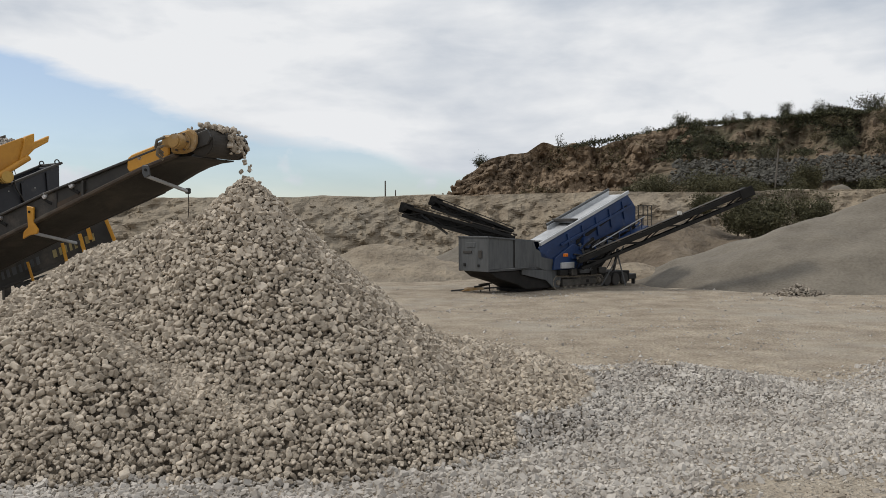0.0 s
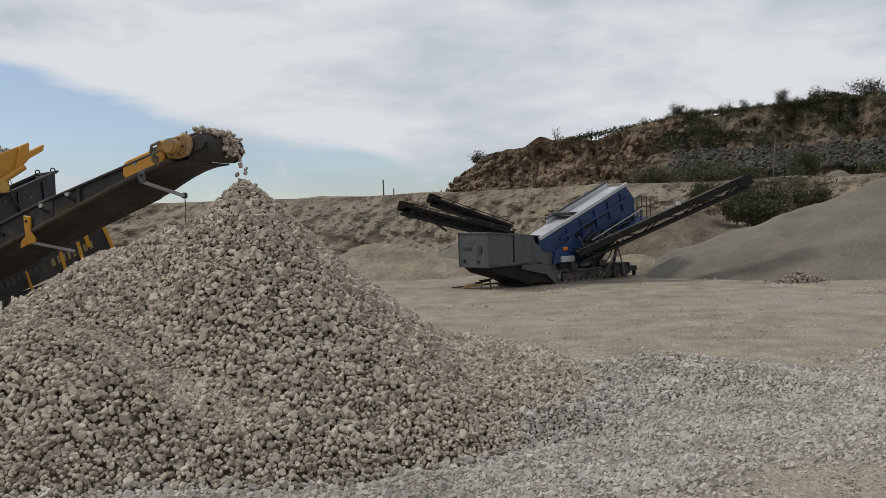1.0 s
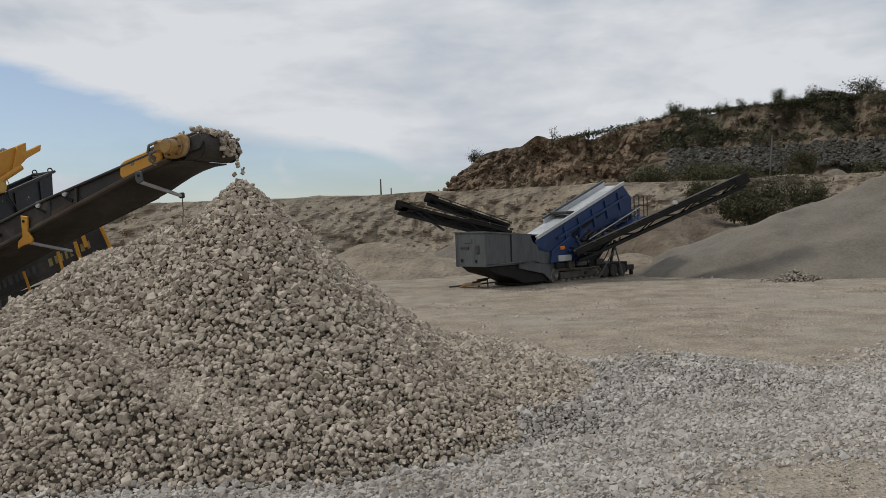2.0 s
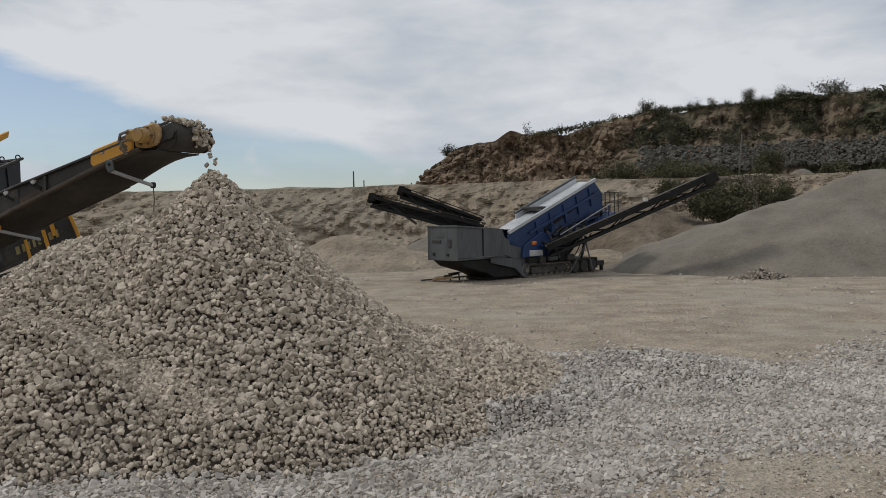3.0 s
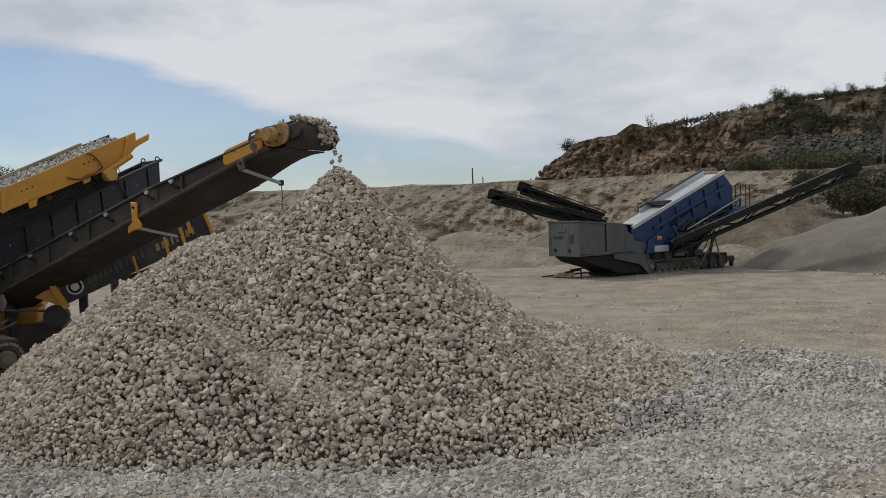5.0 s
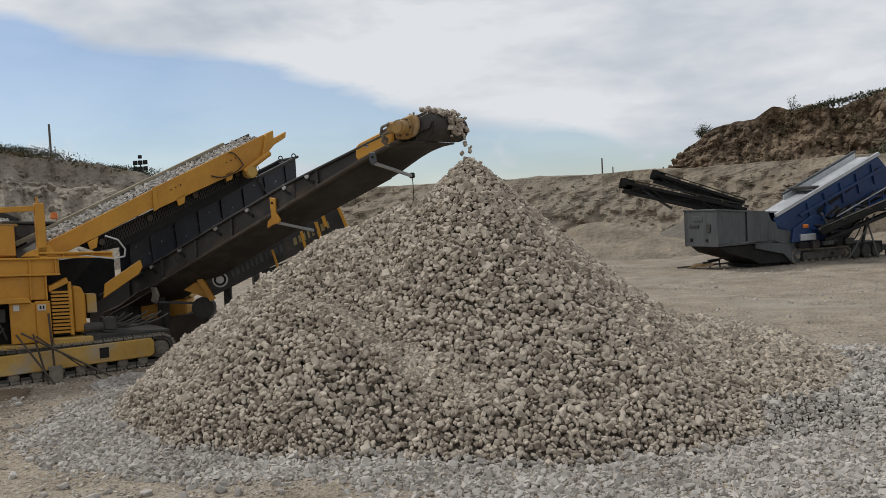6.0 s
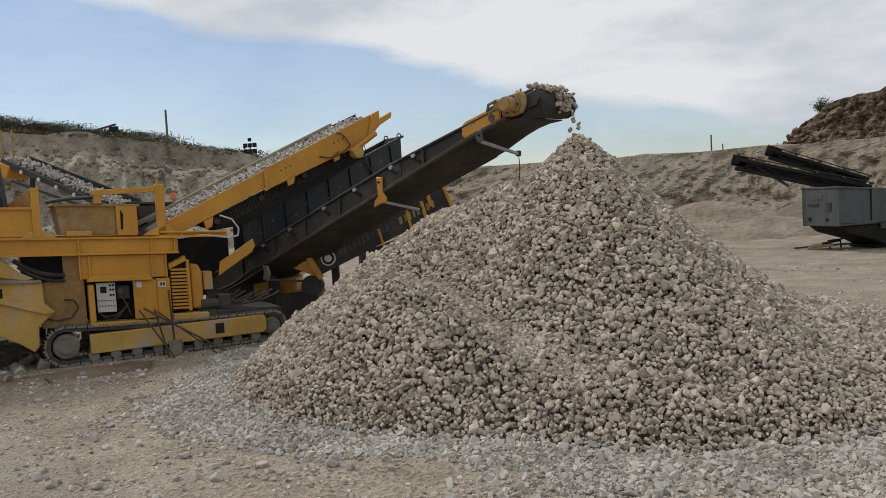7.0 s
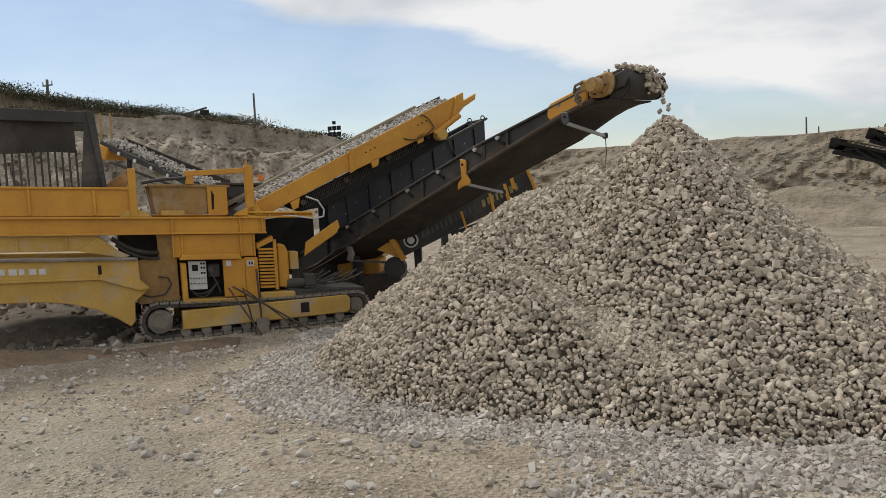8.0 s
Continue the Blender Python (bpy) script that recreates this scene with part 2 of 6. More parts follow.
def prism(pts, y0, y1, bevel=0.008, bm=None):
    """A plate: the outline pts in x, z, from y0 to y1."""
    own = bmesh.new()
    lo = [own.verts.new((x, y0, z)) for x, z in pts]
    hi = [own.verts.new((x, y1, z)) for x, z in pts]
    own.faces.new(lo)
    own.faces.new(hi[::-1])
    n = len(pts)
    for i in range(n):
        own.faces.new((lo[i], hi[i], hi[(i + 1) % n], lo[(i + 1) % n]))
    bmesh.ops.recalc_face_normals(own, faces=own.faces)
    if bevel:
        bmesh.ops.bevel(own, geom=own.edges[:], offset=bevel, segments=1, affect="EDGES")
    return join(bm, own)


def beam(p, q, w, h, bevel=0.008, bm=None):
    """A bar of width w (level) and height h from p to q."""
    p, q = Vector(p), Vector(q)
    d = q - p
    x = d.normalized()
    side = Vector((0, 0, 1)).cross(x)
    side = side.normalized() if side.length > 1e-4 else Vector((0, 1, 0))
    up = x.cross(side)
    m = Matrix((x, side, up)).transposed().to_4x4()
    m.translation = (p + q) / 2
    own = bmesh.new()
    bmesh.ops.create_cube(own, size=1, matrix=m @ Matrix.Diagonal((d.length, w, h, 1)))
    if bevel:
        bmesh.ops.bevel(own, geom=own.edges[:], offset=bevel, segments=1, affect="EDGES")
    return join(bm, own)


def tube(p, q, r, r2=None, seg=12, bm=None, bevel=0.0):
    p, q = Vector(p), Vector(q)
    d = q - p
    own = bmesh.new()
    m = Matrix.Translation((p + q) / 2) @ d.to_track_quat("Z", "Y").to_matrix().to_4x4()
    bmesh.ops.create_cone(own, cap_ends=True, segments=seg, radius1=r, radius2=r if r2 is None else r2, depth=d.length, matrix=m)
    if bevel:
        ed = [e for e in own.edges if len(e.link_faces) == 2 and max(len(f.verts) for f in e.link_faces) > 4]
        bmesh.ops.bevel(own, geom=ed, offset=bevel, segments=2, affect="EDGES")
    return join(bm, own)


def pipe(points, r, bm=None, seg=7):
    """A hose or bent bar through the points."""
    out = bm
    for p, q in zip(points, points[1:]):
        out = tube(p, q, r, seg=seg, bm=out)
    return out


def sag(p, q, drop, n=7):
    p, q = Vector(p), Vector(q)
    return [p.lerp(q, i / n) - Vector((0, 0, drop * 4 * (i / n) * (1 - i / n))) for i in range(n + 1)]


def from_arrays(name, verts, faces, mat, smooth=False):
    me = bpy.data.meshes.new(name)
    nv, nf, k = len(verts), len(faces), faces.shape[1]
    me.vertices.add(nv)
    me.vertices.foreach_set("co", np.ascontiguousarray(verts, np.float32).ravel())
    me.loops.add(nf * k)
    me.loops.foreach_set("vertex_index", np.ascontiguousarray(faces, np.int32).ravel())
    me.polygons.add(nf)
    me.polygons.foreach_set("loop_start", np.arange(nf, dtype=np.int32) * k)
    me.update(calc_edges=True)
    me.polygons.foreach_set("use_smooth", np.full(nf, smooth))
    me.materials.append(mat)
    return me


def grid_faces(nu, nv):
    i = np.arange(nu - 1)[:, None] * nv + np.arange(nv - 1)[None]
    i = i.ravel()
    return np.stack([i, i + nv, i + nv + 1, i + 1], 1)


# smooth value noise on arrays
_lat = np.random.default_rng(5).random((64, 64, 16)) * 2 - 1


def vnoise(x, y, z=0.0):
    x, y, z = np.broadcast_arrays(np.asarray(x, float), y, z)
    i, j, k = np.floor(x).astype(int), np.floor(y).astype(int), np.floor(z).astype(int)
    u, v, w = x - i, y - j, z - k
    u, v, w = (s * s * (3 - 2 * s) for s in (u, v, w))
    out = 0.0
    for a in (0, 1):
        for b in (0, 1):
            for c in (0, 1):
                out = out + _lat[(i + a) % 64, (j + b) % 64, (k + c) % 16] * (u if a else 1 - u) * (v if b else 1 - v) * (w if c else 1 - w)
    return out


def fbm(x, y, z=0.0, octaves=4, gain=0.5):
    out, amp = 0.0, 1.0
    for o in range(octaves):
        f = 2.03 ** o
        out = out + amp * vnoise(np.asarray(x) * f + 7.3 * o, np.asarray(y) * f + 3.1 * o, np.asarray(z) * f)
        amp *= gain
    return out


# ---- the ground ----
def floor_z(x, y):
    r = np.hypot(x, y)
    return 0.05 * fbm(x * 0.25, y * 0.25) * np.clip(r / 8, 0.4, 1) + 0.012 * fbm(x * 1.7, y * 1.7) - 0.03


HEAPS = [  # x, y, height, slope, roundness: the discharged cone, its shoulder and its toe
    (-2.95, 12.38, 3.54, 0.96, 0.008),
    (-4.0, 12.7, 3.12, 0.85, 0.1),
    (-4.95, 12.63, 3.0, 0.79, 0.5),
    (-5.56, 12.7, 2.70, 0.86, 0.5),
    (-1.08, 12.05, 1.58, 0.70, 0.3),
    (-0.1, 13.3, 1.14, 0.34, 0.3),
    (2.9, 14.1, 0.31, 0.22, 0.05),
    (3.9, 14.4, 0.34, 0.25, 0.05),
    (4.7, 13.8, 0.20, 0.20, 0.05),
]
RIDGE = [(-6.05, 10.95, 1.56), (-5.2, 10.5, 1.88), (-4.25, 10.05, 1.66), (-3.55, 9.75, 1.20), (-2.95, 9.5, 0.74), (-2.15, 9.3, 0.12)]  # crest of the older lobe in front


def ridge_z(x, y):
    out = np.full(np.shape(x), -3.0)
    for (ax, ay, az), (bx, by, bz) in zip(RIDGE, RIDGE[1:]):
        dx, dy = bx - ax, by - ay
        f = np.clip(((x - ax) * dx + (y - ay) * dy) / (dx * dx + dy * dy), 0, 1)
        out = np.maximum(out, az + (bz - az) * f - 1.0 * np.sqrt((x - ax - f * dx) ** 2 + (y - ay - f * dy) ** 2 + 0.03))
    return out


def pile_z(x, y):
    out = np.full(np.shape(x), -3.0)
    for cx, cy, h, s, soft in HEAPS:
        r = np.sqrt((x - cx) ** 2 + (y - cy) ** 2 + soft)
        v = h - s * r + (0.032 * np.minimum(r, 6) ** 2 - 0.21 * np.clip(r - 0.7, 0, 2.2) * np.clip((-0.6 * (x - cx) - 0.8 * (y - cy)) / r, 0, 1) if soft < 0.01 else 0)
        k = 0.22
        d = np.clip(0.5 + 0.5 * (v - out) / k, 0, 1)
        out = out * (1 - d) + v * d + k * d * (1 - d)
    v = ridge_z(x, y)
    d = np.clip(0.5 + 0.5 * (v - out) / 0.12, 0, 1)
    out = out * (1 - d) + v * d + 0.12 * d * (1 - d)
    return out + 0.07 * fbm(x * 0.8, y * 0.8)


def surface_z(x, y):
    return np.maximum(floor_z(x, y), pile_z(x, y))


def ground_sheet():
    n = 240
    s = np.linspace(-1, 1, n)
    ax = np.sinh(s * 6.2) / np.sinh(6.2)
    x = -2 + 1500 * ax
    y = 14 + 1500 * ax
    gx, gy = np.meshgrid(x, y, indexing="ij")
    gz = floor_z(gx, gy)
    me = from_arrays("ground", np.stack([gx, gy, gz], -1).reshape(-1, 3), grid_faces(n, n), M_ground, True)
    tagged(new("ground", me), "tan dusty quarry floor with tyre-packed limestone fines", "ground", kind="structure")


ground_sheet()


# ---- quarry faces ----
FACES = {}


def bench(name, line, run, mat, label, foot=-0.4, rows=46, step=0.3, amp=0.7, back=45.0, rise=0.0, ledge=0.0, rim_amp=0.35, clefts=0.25):
    """A dug face below the rim line (x, y, z of the rim), its foot run metres into the pit, and the land behind it."""
    p = np.array(line, float)
    seg = np.r_[0, np.cumsum(np.linalg.norm(np.diff(p[:, :2], axis=0), axis=1))]
    n = int(seg[-1] / step) + 2
    t = np.linspace(0, seg[-1], n)
    c = np.stack([np.interp(t, seg, p[:, k]) for k in range(3)], 1)
    tan = np.gradient(c[:, :2], axis=0)
    for _ in range(3):
        tan = (np.roll(tan, 2, 0) + tan + np.roll(tan, -2, 0)) / 3 if n > 12 else tan
    tan[:2], tan[-2:] = tan[2], tan[-3]
    tan /= np.linalg.norm(tan, axis=1)[:, None]
    out = np.stack([tan[:, 1], -tan[:, 0]], 1)
    rim = c[:, 2] + rim_amp * amp * fbm(t * 0.35, 3.7, octaves=4)
    v = np.linspace(0, 1, rows)
    f = v + ledge * np.sin(v * 2 * np.pi * 2) / 12.6
    z = foot + (rim[:, None] - foot) * f[None]
    off = run * (1 - v[None]) ** 1.25 * np.ones((n, 1))
    rough = amp * (fbm(t[:, None] * 0.22, v[None] * 1.3, 1.5) + 0.6 * np.abs(fbm(t[:, None] * 0.8, v[None] * 4.0, 4.5)) + 0.45 * fbm(t[:, None] * 1.6, v[None] * 9, 2.0))
    chunk = np.abs(vnoise(t[:, None] * 0.9, v[None] * rows * 0.22, 3.3)) + 0.5 * np.abs(vnoise(t[:, None] * 2.1 + 5, v[None] * rows * 0.5, 1.1))
    rough = rough + 0.28 * amp * (chunk - 0.4)
    cleft = np.clip(1 - np.abs(vnoise(t[:, None] * 0.42 + 0.5 * v[None], v[None] * 1.4, 6.2)) * 5, 0, 1) + 0.6 * np.clip(1 - np.abs(vnoise(t[:, None] * 1.1 + 11, v[None] * 2.2, 8.1)) * 4, 0, 1)
    rough = rough - clefts * cleft
    off = off + rough * np.clip(4 * (1 - v[None]) + 0.25, 0, 1)
    x = c[:, 0:1] + out[:, 0:1] * off
    y = c[:, 1:2] + out[:, 1:2] * off
    # land behind the rim
    w = np.array([0.4, 1.2, 3.0, 7.0, 15.0, back])
    bx = c[:, 0:1] - out[:, 0:1] * w
    by = c[:, 1:2] - out[:, 1:2] * w
    bz = rim[:, None] + rise * w[None] + 0.15 * fbm(bx * 0.3, by * 0.3)
    xs, ys, zs = (np.concatenate(q, 1) for q in ((x, bx), (y, by), (z, bz)))
    k = rows + len(w)
    FACES[name] = np.stack([x, y, z], -1)
    me = from_arrays(name, np.stack([xs, ys, zs], -1).reshape(-1, 3), grid_faces(n, k), mat, False)
    return tagged(new(name, me), label, "quarry face", kind="structure")


bench("bench_back", [(-40, 57, 5.4), (-30, 56, 4.6), (-19.9, 55.0, 4.5), (-10, 57.3, 4.55), (0.7, 58, 4.65), (10.4, 57.1, 4.8), (15, 56, 4.7), (26, 53, 4.7), (42, 46, 5.2), (60, 30, 5.0)], 7.0, M_wall,
      "tan marl quarry bench with gullied face", amp=0.9, back=60, rim_amp=0.07)
bench("bench_left", [(-75, 2, 10.5), (-62, 30, 10.2), (-57.9, 40.2, 9.9), (-53.1, 46.3, 9.2), (-47.1, 52.4, 8.5), (-44.4, 54.7, 7.7), (-42, 57, 7.0), (-38, 62, 5.9), (-32, 70, 4.8)], 15.0, M_wallgrey,
      "grey limestone quarry face in two rough lifts", amp=1.2, back=30, ledge=0.8, rise=0.0)
bench("cliff_brown", [(1.7, 94, 4.8), (2.3, 90.2, 6.6), (2.7, 88.8, 7.9), (4.2, 88.0, 9.1), (9.0, 87.5, 10.2), (10.6, 87.4, 11.2), (12.9, 87.0, 10.4), (16.4, 86.5, 10.5), (20.3, 85.6, 11.6), (25.0, 84.4, 12.5), (27.0, 84.8, 12.2)], 5.0, M_cliff,
      "brown eroded soil cliff above the bench", foot=4.2, amp=1.25, back=40, clefts=0.9, rows=64, step=0.22)
bench("cliff_dark", [(22.6, 86.6, 11.6), (25.2, 84.3, 12.3), (29.3, 83, 12.7), (34.2, 81.1, 12.9), (38.7, 79, 13.1), (45, 75, 12.9), (62, 62, 13.6), (80, 40, 13.5)], 9.5, M_cliffdark,
      "shaded overgrown cliff with a grey rock band", foot=4.2, amp=1.2, back=40, clefts=0.7, rows=60, step=0.25)

# ---- loose heaps in the pit ----
def heap(name, cx, cy, rx, ry, h, mat, label, turn=0.0, amp=0.12, n=70, sharp=1.0, foot=-0.3):
    u = np.linspace(-1.15, 1.15, n)
    gx, gy = np.meshgrid(u, u, indexing="ij")
    r = np.sqrt(gx ** 2 + gy ** 2 + 0.01)
    gz = h * (1 - r ** sharp) + amp * fbm(gx * rx * 0.4 + cx, gy * ry * 0.4 + cy)
    gz = np.maximum(gz, foot)
    c, s = math.cos(radians(turn)), math.sin(radians(turn))
    x = cx + gx * rx * c - gy * ry * s
    y = cy + gx * rx * s + gy * ry * c
    me = from_arrays(name, np.stack([x, y, gz], -1).reshape(-1, 3), grid_faces(n, n), mat, True)
    return tagged(new(name, me), label, "heap", kind="structure")


heap("sand_heap", 22.5, 38.0, 13.7, 8.8, 4.8, M_sand, "large grey heap of crushed sand", amp=0.22, n=110)
heap("spoil_heap", 27, 56, 8, 6, 5.2, M_sand, "pale grey spoil heap below the cliff", amp=0.4)
heap("spoil_heap", 35, 52, 8, 6, 5.3, M_sand, "pale grey spoil heap below the cliff", amp=0.4)
heap("soil_slope", 14.5, 51.5, 9, 6.5, 3.4, M_soil, "brown tipped soil slope with brown streaks", amp=0.4)
heap("low_heap", -3.2, 44, 6.5, 5, 1.6, M_wall, "low tan heap of tipped fines", amp=0.25)
heap("low_heap", 2.4, 46, 5, 4, 1.9, M_sand, "low tan heap of tipped fines", amp=0.2)
heap("low_heap", -14, 47, 9, 5, 1.4, M_wall, "low tan heap of tipped fines", amp=0.3)
heap("low_heap", 9.6, 41, 3.0, 2.4, 0.8, M_wall, "low tan heap of tipped fines", amp=0.15)


# ---- stones ----
def stone_shapes(count, rng, extra=4, bevel=0.0):
    """Angular crushed stones: the hull of a jittered block with a few chipped corners."""
    out = []
    for _ in range(count):
        bm = bmesh.new()
        dims = rng.uniform([0.98, 0.80, 0.50], [1.30, 1.08, 0.80])
        for cx in (-1, 1):
            for cy in (-1, 1):
                for cz in (-1, 1):
                    bm.verts.new(Vector(np.array([cx, cy, cz]) * rng.uniform(0.42, 0.86, 3) * dims))
        for _ in range(extra):
            n = rng.normal(size=3)
            bm.verts.new(Vector(n / np.linalg.norm(n) * rng.uniform(0.85, 1.05) * dims))
        hull = bmesh.ops.convex_hull(bm, input=bm.verts[:])
        bmesh.ops.delete(bm, geom=list(set(g for g in hull["geom_interior"] + hull["geom_unused"] if isinstance(g, bmesh.types.BMVert))), context="VERTS")
        if bevel:
            bmesh.ops.bevel(bm, geom=bm.edges[:], offset=bevel, segments=1, affect="EDGES")
        bmesh.ops.triangulate(bm, faces=bm.faces[:])
        bm.verts.index_update()
        v = np.array([x.co[:] for x in bm.verts])
        f = np.array([[x.index for x in p.verts] for p in bm.faces])
        bm.free()
        out.append((v, f))
    return out


def rotations(n, rng, tilt=1.0):
    q = rng.normal(size=(n, 4)) * [1, tilt, tilt, 1]
    q /= np.linalg.norm(q, axis=1)[:, None]
    w, x, y, z = q.T
    return np.stack([np.stack([1 - 2 * (y * y + z * z), 2 * (x * y - z * w), 2 * (x * z + y * w)], -1),
                     np.stack([2 * (x * y + z * w), 1 - 2 * (x * x + z * z), 2 * (y * z - x * w)], -1),
                     np.stack([2 * (x * z - y * w), 2 * (y * z + x * w), 1 - 2 * (x * x + y * y)], -1)], -2)


def lean_to(normals):
    """Rotations that lay the z axis along each of the normals."""
    z = normals / np.linalg.norm(normals, axis=1)[:, None]
    x = np.cross(np.array([0.0, 1.0, 0.0]), z)
    x /= np.linalg.norm(x, axis=1)[:, None]
    return np.stack([x, np.cross(z, x), z], -1)


def scatter(name, pos, size, shapes, mat, label, category, rng, tilt=1.0, normals=None):
    """All these stones in one mesh."""
    vs, fs, base = [], [], 0
    which = rng.integers(0, len(shapes), len(pos))
    for k, (v, f) in enumerate(shapes):
        m = which == k
        if not m.any():
            continue
        r = rotations(int(m.sum()), rng, tilt)
        if normals is not None:
            r = lean_to(normals[m]) @ r
        w = np.einsum("nij,vj->nvi", r, v) * size[m][:, None, None] + pos[m][:, None]
        vs.append(w.reshape(-1, 3))
        fs.append((f[None] + (np.arange(m.sum()) * len(v))[:, None, None] + base).reshape(-1, 3))
        base += m.sum() * len(v)
    me = from_arrays(name, np.concatenate(vs), np.concatenate(fs), mat)
    return tagged(new(name, me), label, category, kind="stuff")


rng = np.random.default_rng(11)
SHAPES = stone_shapes(16, rng, 3, 0.10)
SMALL = stone_shapes(16, rng, 3)
CHIPS = stone_shapes(10, rng, 0)


def jitter_grid(x0, x1, y0, y1, d):
    gx, gy = np.meshgrid(np.arange(x0, x1, d), np.arange(y0, y1, d), indexing="ij")
    p = np.stack([gx.ravel(), gy.ravel()], 1)
    return p + rng.uniform(-0.5, 0.5, p.shape) * d


# heap core under the stones, its colour darkened for shade in the gaps
nx, ny = 170, 150
gx, gy = np.meshgrid(np.linspace(-10.5, 6.5, nx), np.linspace(5.5, 20, ny), indexing="ij")
pile = thing("stone_pile", Matrix(), "tall cone of freshly crushed pale limestone below the conveyor", "stone pile")
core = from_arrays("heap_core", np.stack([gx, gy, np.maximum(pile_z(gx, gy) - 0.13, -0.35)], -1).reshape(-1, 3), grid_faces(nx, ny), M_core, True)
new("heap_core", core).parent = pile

pts = jitter_grid(-10.5, 5.5, 5.5, 19.5, 0.0525)
pz = pile_z(pts[:, 0], pts[:, 1])
fz = floor_z(pts[:, 0], pts[:, 1])
keep = (pz > fz + 0.02) & ~((pts[:, 0] > 0.9) & (pz < fz + 0.30))
toe = np.clip((pz - fz) / 0.5, 0, 1)
size = rng.lognormal(math.log(0.0405), 0.25, len(pts)).clip(0.022, 0.085) * (0.72 + 0.28 * toe)
lift = rng.uniform(-0.020, 0.026, len(pts))
near = (pts[:, 0] > -4.6) & (pts[:, 0] < -1.6) & (pts[:, 1] > 8.0) & (pts[:, 1] < 10.4) & keep
single = np.zeros(len(pts), bool)
single[np.where(near)[0][rng.permutation(near.sum())[:290]]] = True
pos = np.stack([pts[:, 0], pts[:, 1], np.maximum(pz, fz) + lift], 1)
gq = 0.12
slope = np.stack([pile_z(pts[:, 0] - gq, pts[:, 1]) - pile_z(pts[:, 0] + gq, pts[:, 1]), pile_z(pts[:, 0], pts[:, 1] - gq) - pile_z(pts[:, 0], pts[:, 1] + gq), np.full(len(pts), 2 * gq)], 1)
STONE_POS, STONE_SIZE, STONE_LEAN = pos, size, lean_to(slope)
many = keep & ~single
back = pts[:, 1] > 10.9
for sel, shp in ((many & ~back, SHAPES), (many & back, SMALL)):
    loose = scatter("loose_stone", pos[sel], size[sel], shp, M_stone, "", "", rng, 0.5, slope[sel])
    loose.parent = pile
# the layer below, seen in the cavities
low = jitter_grid(-10.5, 5.5, 5.5, 15.5, 0.070)
lz = pile_z(low[:, 0], low[:, 1])
low, lz = (q[lz > floor_z(low[:, 0], low[:, 1]) + 0.06] for q in (low, lz))
loose = scatter("loose_stone", np.stack([low[:, 0], low[:, 1], lz - rng.uniform(0.045, 0.085, len(low))], 1), rng.uniform(0.035, 0.06, len(low)), CHIPS, M_stone, "", "", rng)
loose.parent = pile
# finer dusty stones that rest along the crest of the lobe
rc = np.array(RIDGE)
ru = rng.uniform(0.25, len(rc) - 1.001, 1700)
ri = ru.astype(int)
cp = rc[ri] + (rc[ri + 1] - rc[ri]) * (ru - ri)[:, None]
cx, cy = cp[:, 0] + rng.normal(0.04, 0.12, 1700), cp[:, 1] + rng.normal(0.07, 0.13, 1700)
loose = scatter("crest_stone", np.stack([cx, cy, pile_z(cx, cy) + rng.uniform(0.01, 0.04, 1700)], 1), rng.uniform(0.022, 0.045, 1700), SMALL, M_stone, "", "", rng, 0.5)
loose.parent = pile

# grey gravel apron round the toe and out over the floor
def apron(x, y):
    d = pile_z(x, y)
    ring = np.clip((d + 0.95 + 0.30 * fbm(x * 0.6, y * 0.6)) / 0.45, 0, 1) * (y < 13.5)
    mid = 9.6 + 0.36 * x
    half = np.where(y > mid, 2.3 + 0.12 * np.abs(x), 2.6 + 0.05 * np.abs(x)) + 0.9 * fbm(x * 0.45, y * 0.45) + 0.7 * fbm(x * 1.7, y * 1.7)
    band = np.clip((1 - np.abs(y - mid) / half) * 1.15, 0, 1) * np.clip((x + 3.2) / 2.0, 0, 1)
    return np.maximum(ring, band)


pts = jitter_grid(-10, 13, 4.5, 17.5, 0.048)
den = apron(pts[:, 0], pts[:, 1])
pz = pile_z(pts[:, 0], pts[:, 1])
den = np.maximum(den, (pts[:, 0] > 0.9) & (pz > floor_z(pts[:, 0], pts[:, 1]) - 0.04))
ok = (rng.random(len(pts)) < den * 1.3) & (pz < floor_z(pts[:, 0], pts[:, 1]) + np.where(pts[:, 0] > 0.9, 0.32, 0.06))
pts = pts[ok]
gz = surface_z(pts[:, 0], pts[:, 1])
size = rng.lognormal(math.log(0.028), 0.34, len(pts)).clip(0.014, 0.062)
scatter("gravel_apron", np.stack([pts[:, 0], pts[:, 1], gz + size * rng.uniform(-0.15, 0.35, len(pts))], 1), size, SMALL, M_gravel, "trampled grey limestone gravel spread on the quarry floor", "gravel", rng, 0.5)

# pebbles on the open floor
pts = rng.uniform([-22, 4.5], [24, 36], (22000, 2))
pts = pts[(rng.random(len(pts)) < 0.25 + 0.75 * (fbm(pts[:, 0] * 0.3, pts[:, 1] * 0.3) > 0.1)) & (pile_z(pts[:, 0], pts[:, 1]) < -0.1)]
size = rng.lognormal(math.log(0.017), 0.55, len(pts)).clip(0.006, 0.08)
scatter("floor_pebbles", np.stack([pts[:, 0], pts[:, 1], floor_z(pts[:, 0], pts[:, 1]) + size * 0.15], 1), size, CHIPS, M_gravel, "loose pale pebbles strewn over the dusty floor", "pebbles", rng, 0.4)

# stone chips trodden into the near floor
pts = rng.uniform([-15, 4.6], [12, 15.5], (55000, 2))
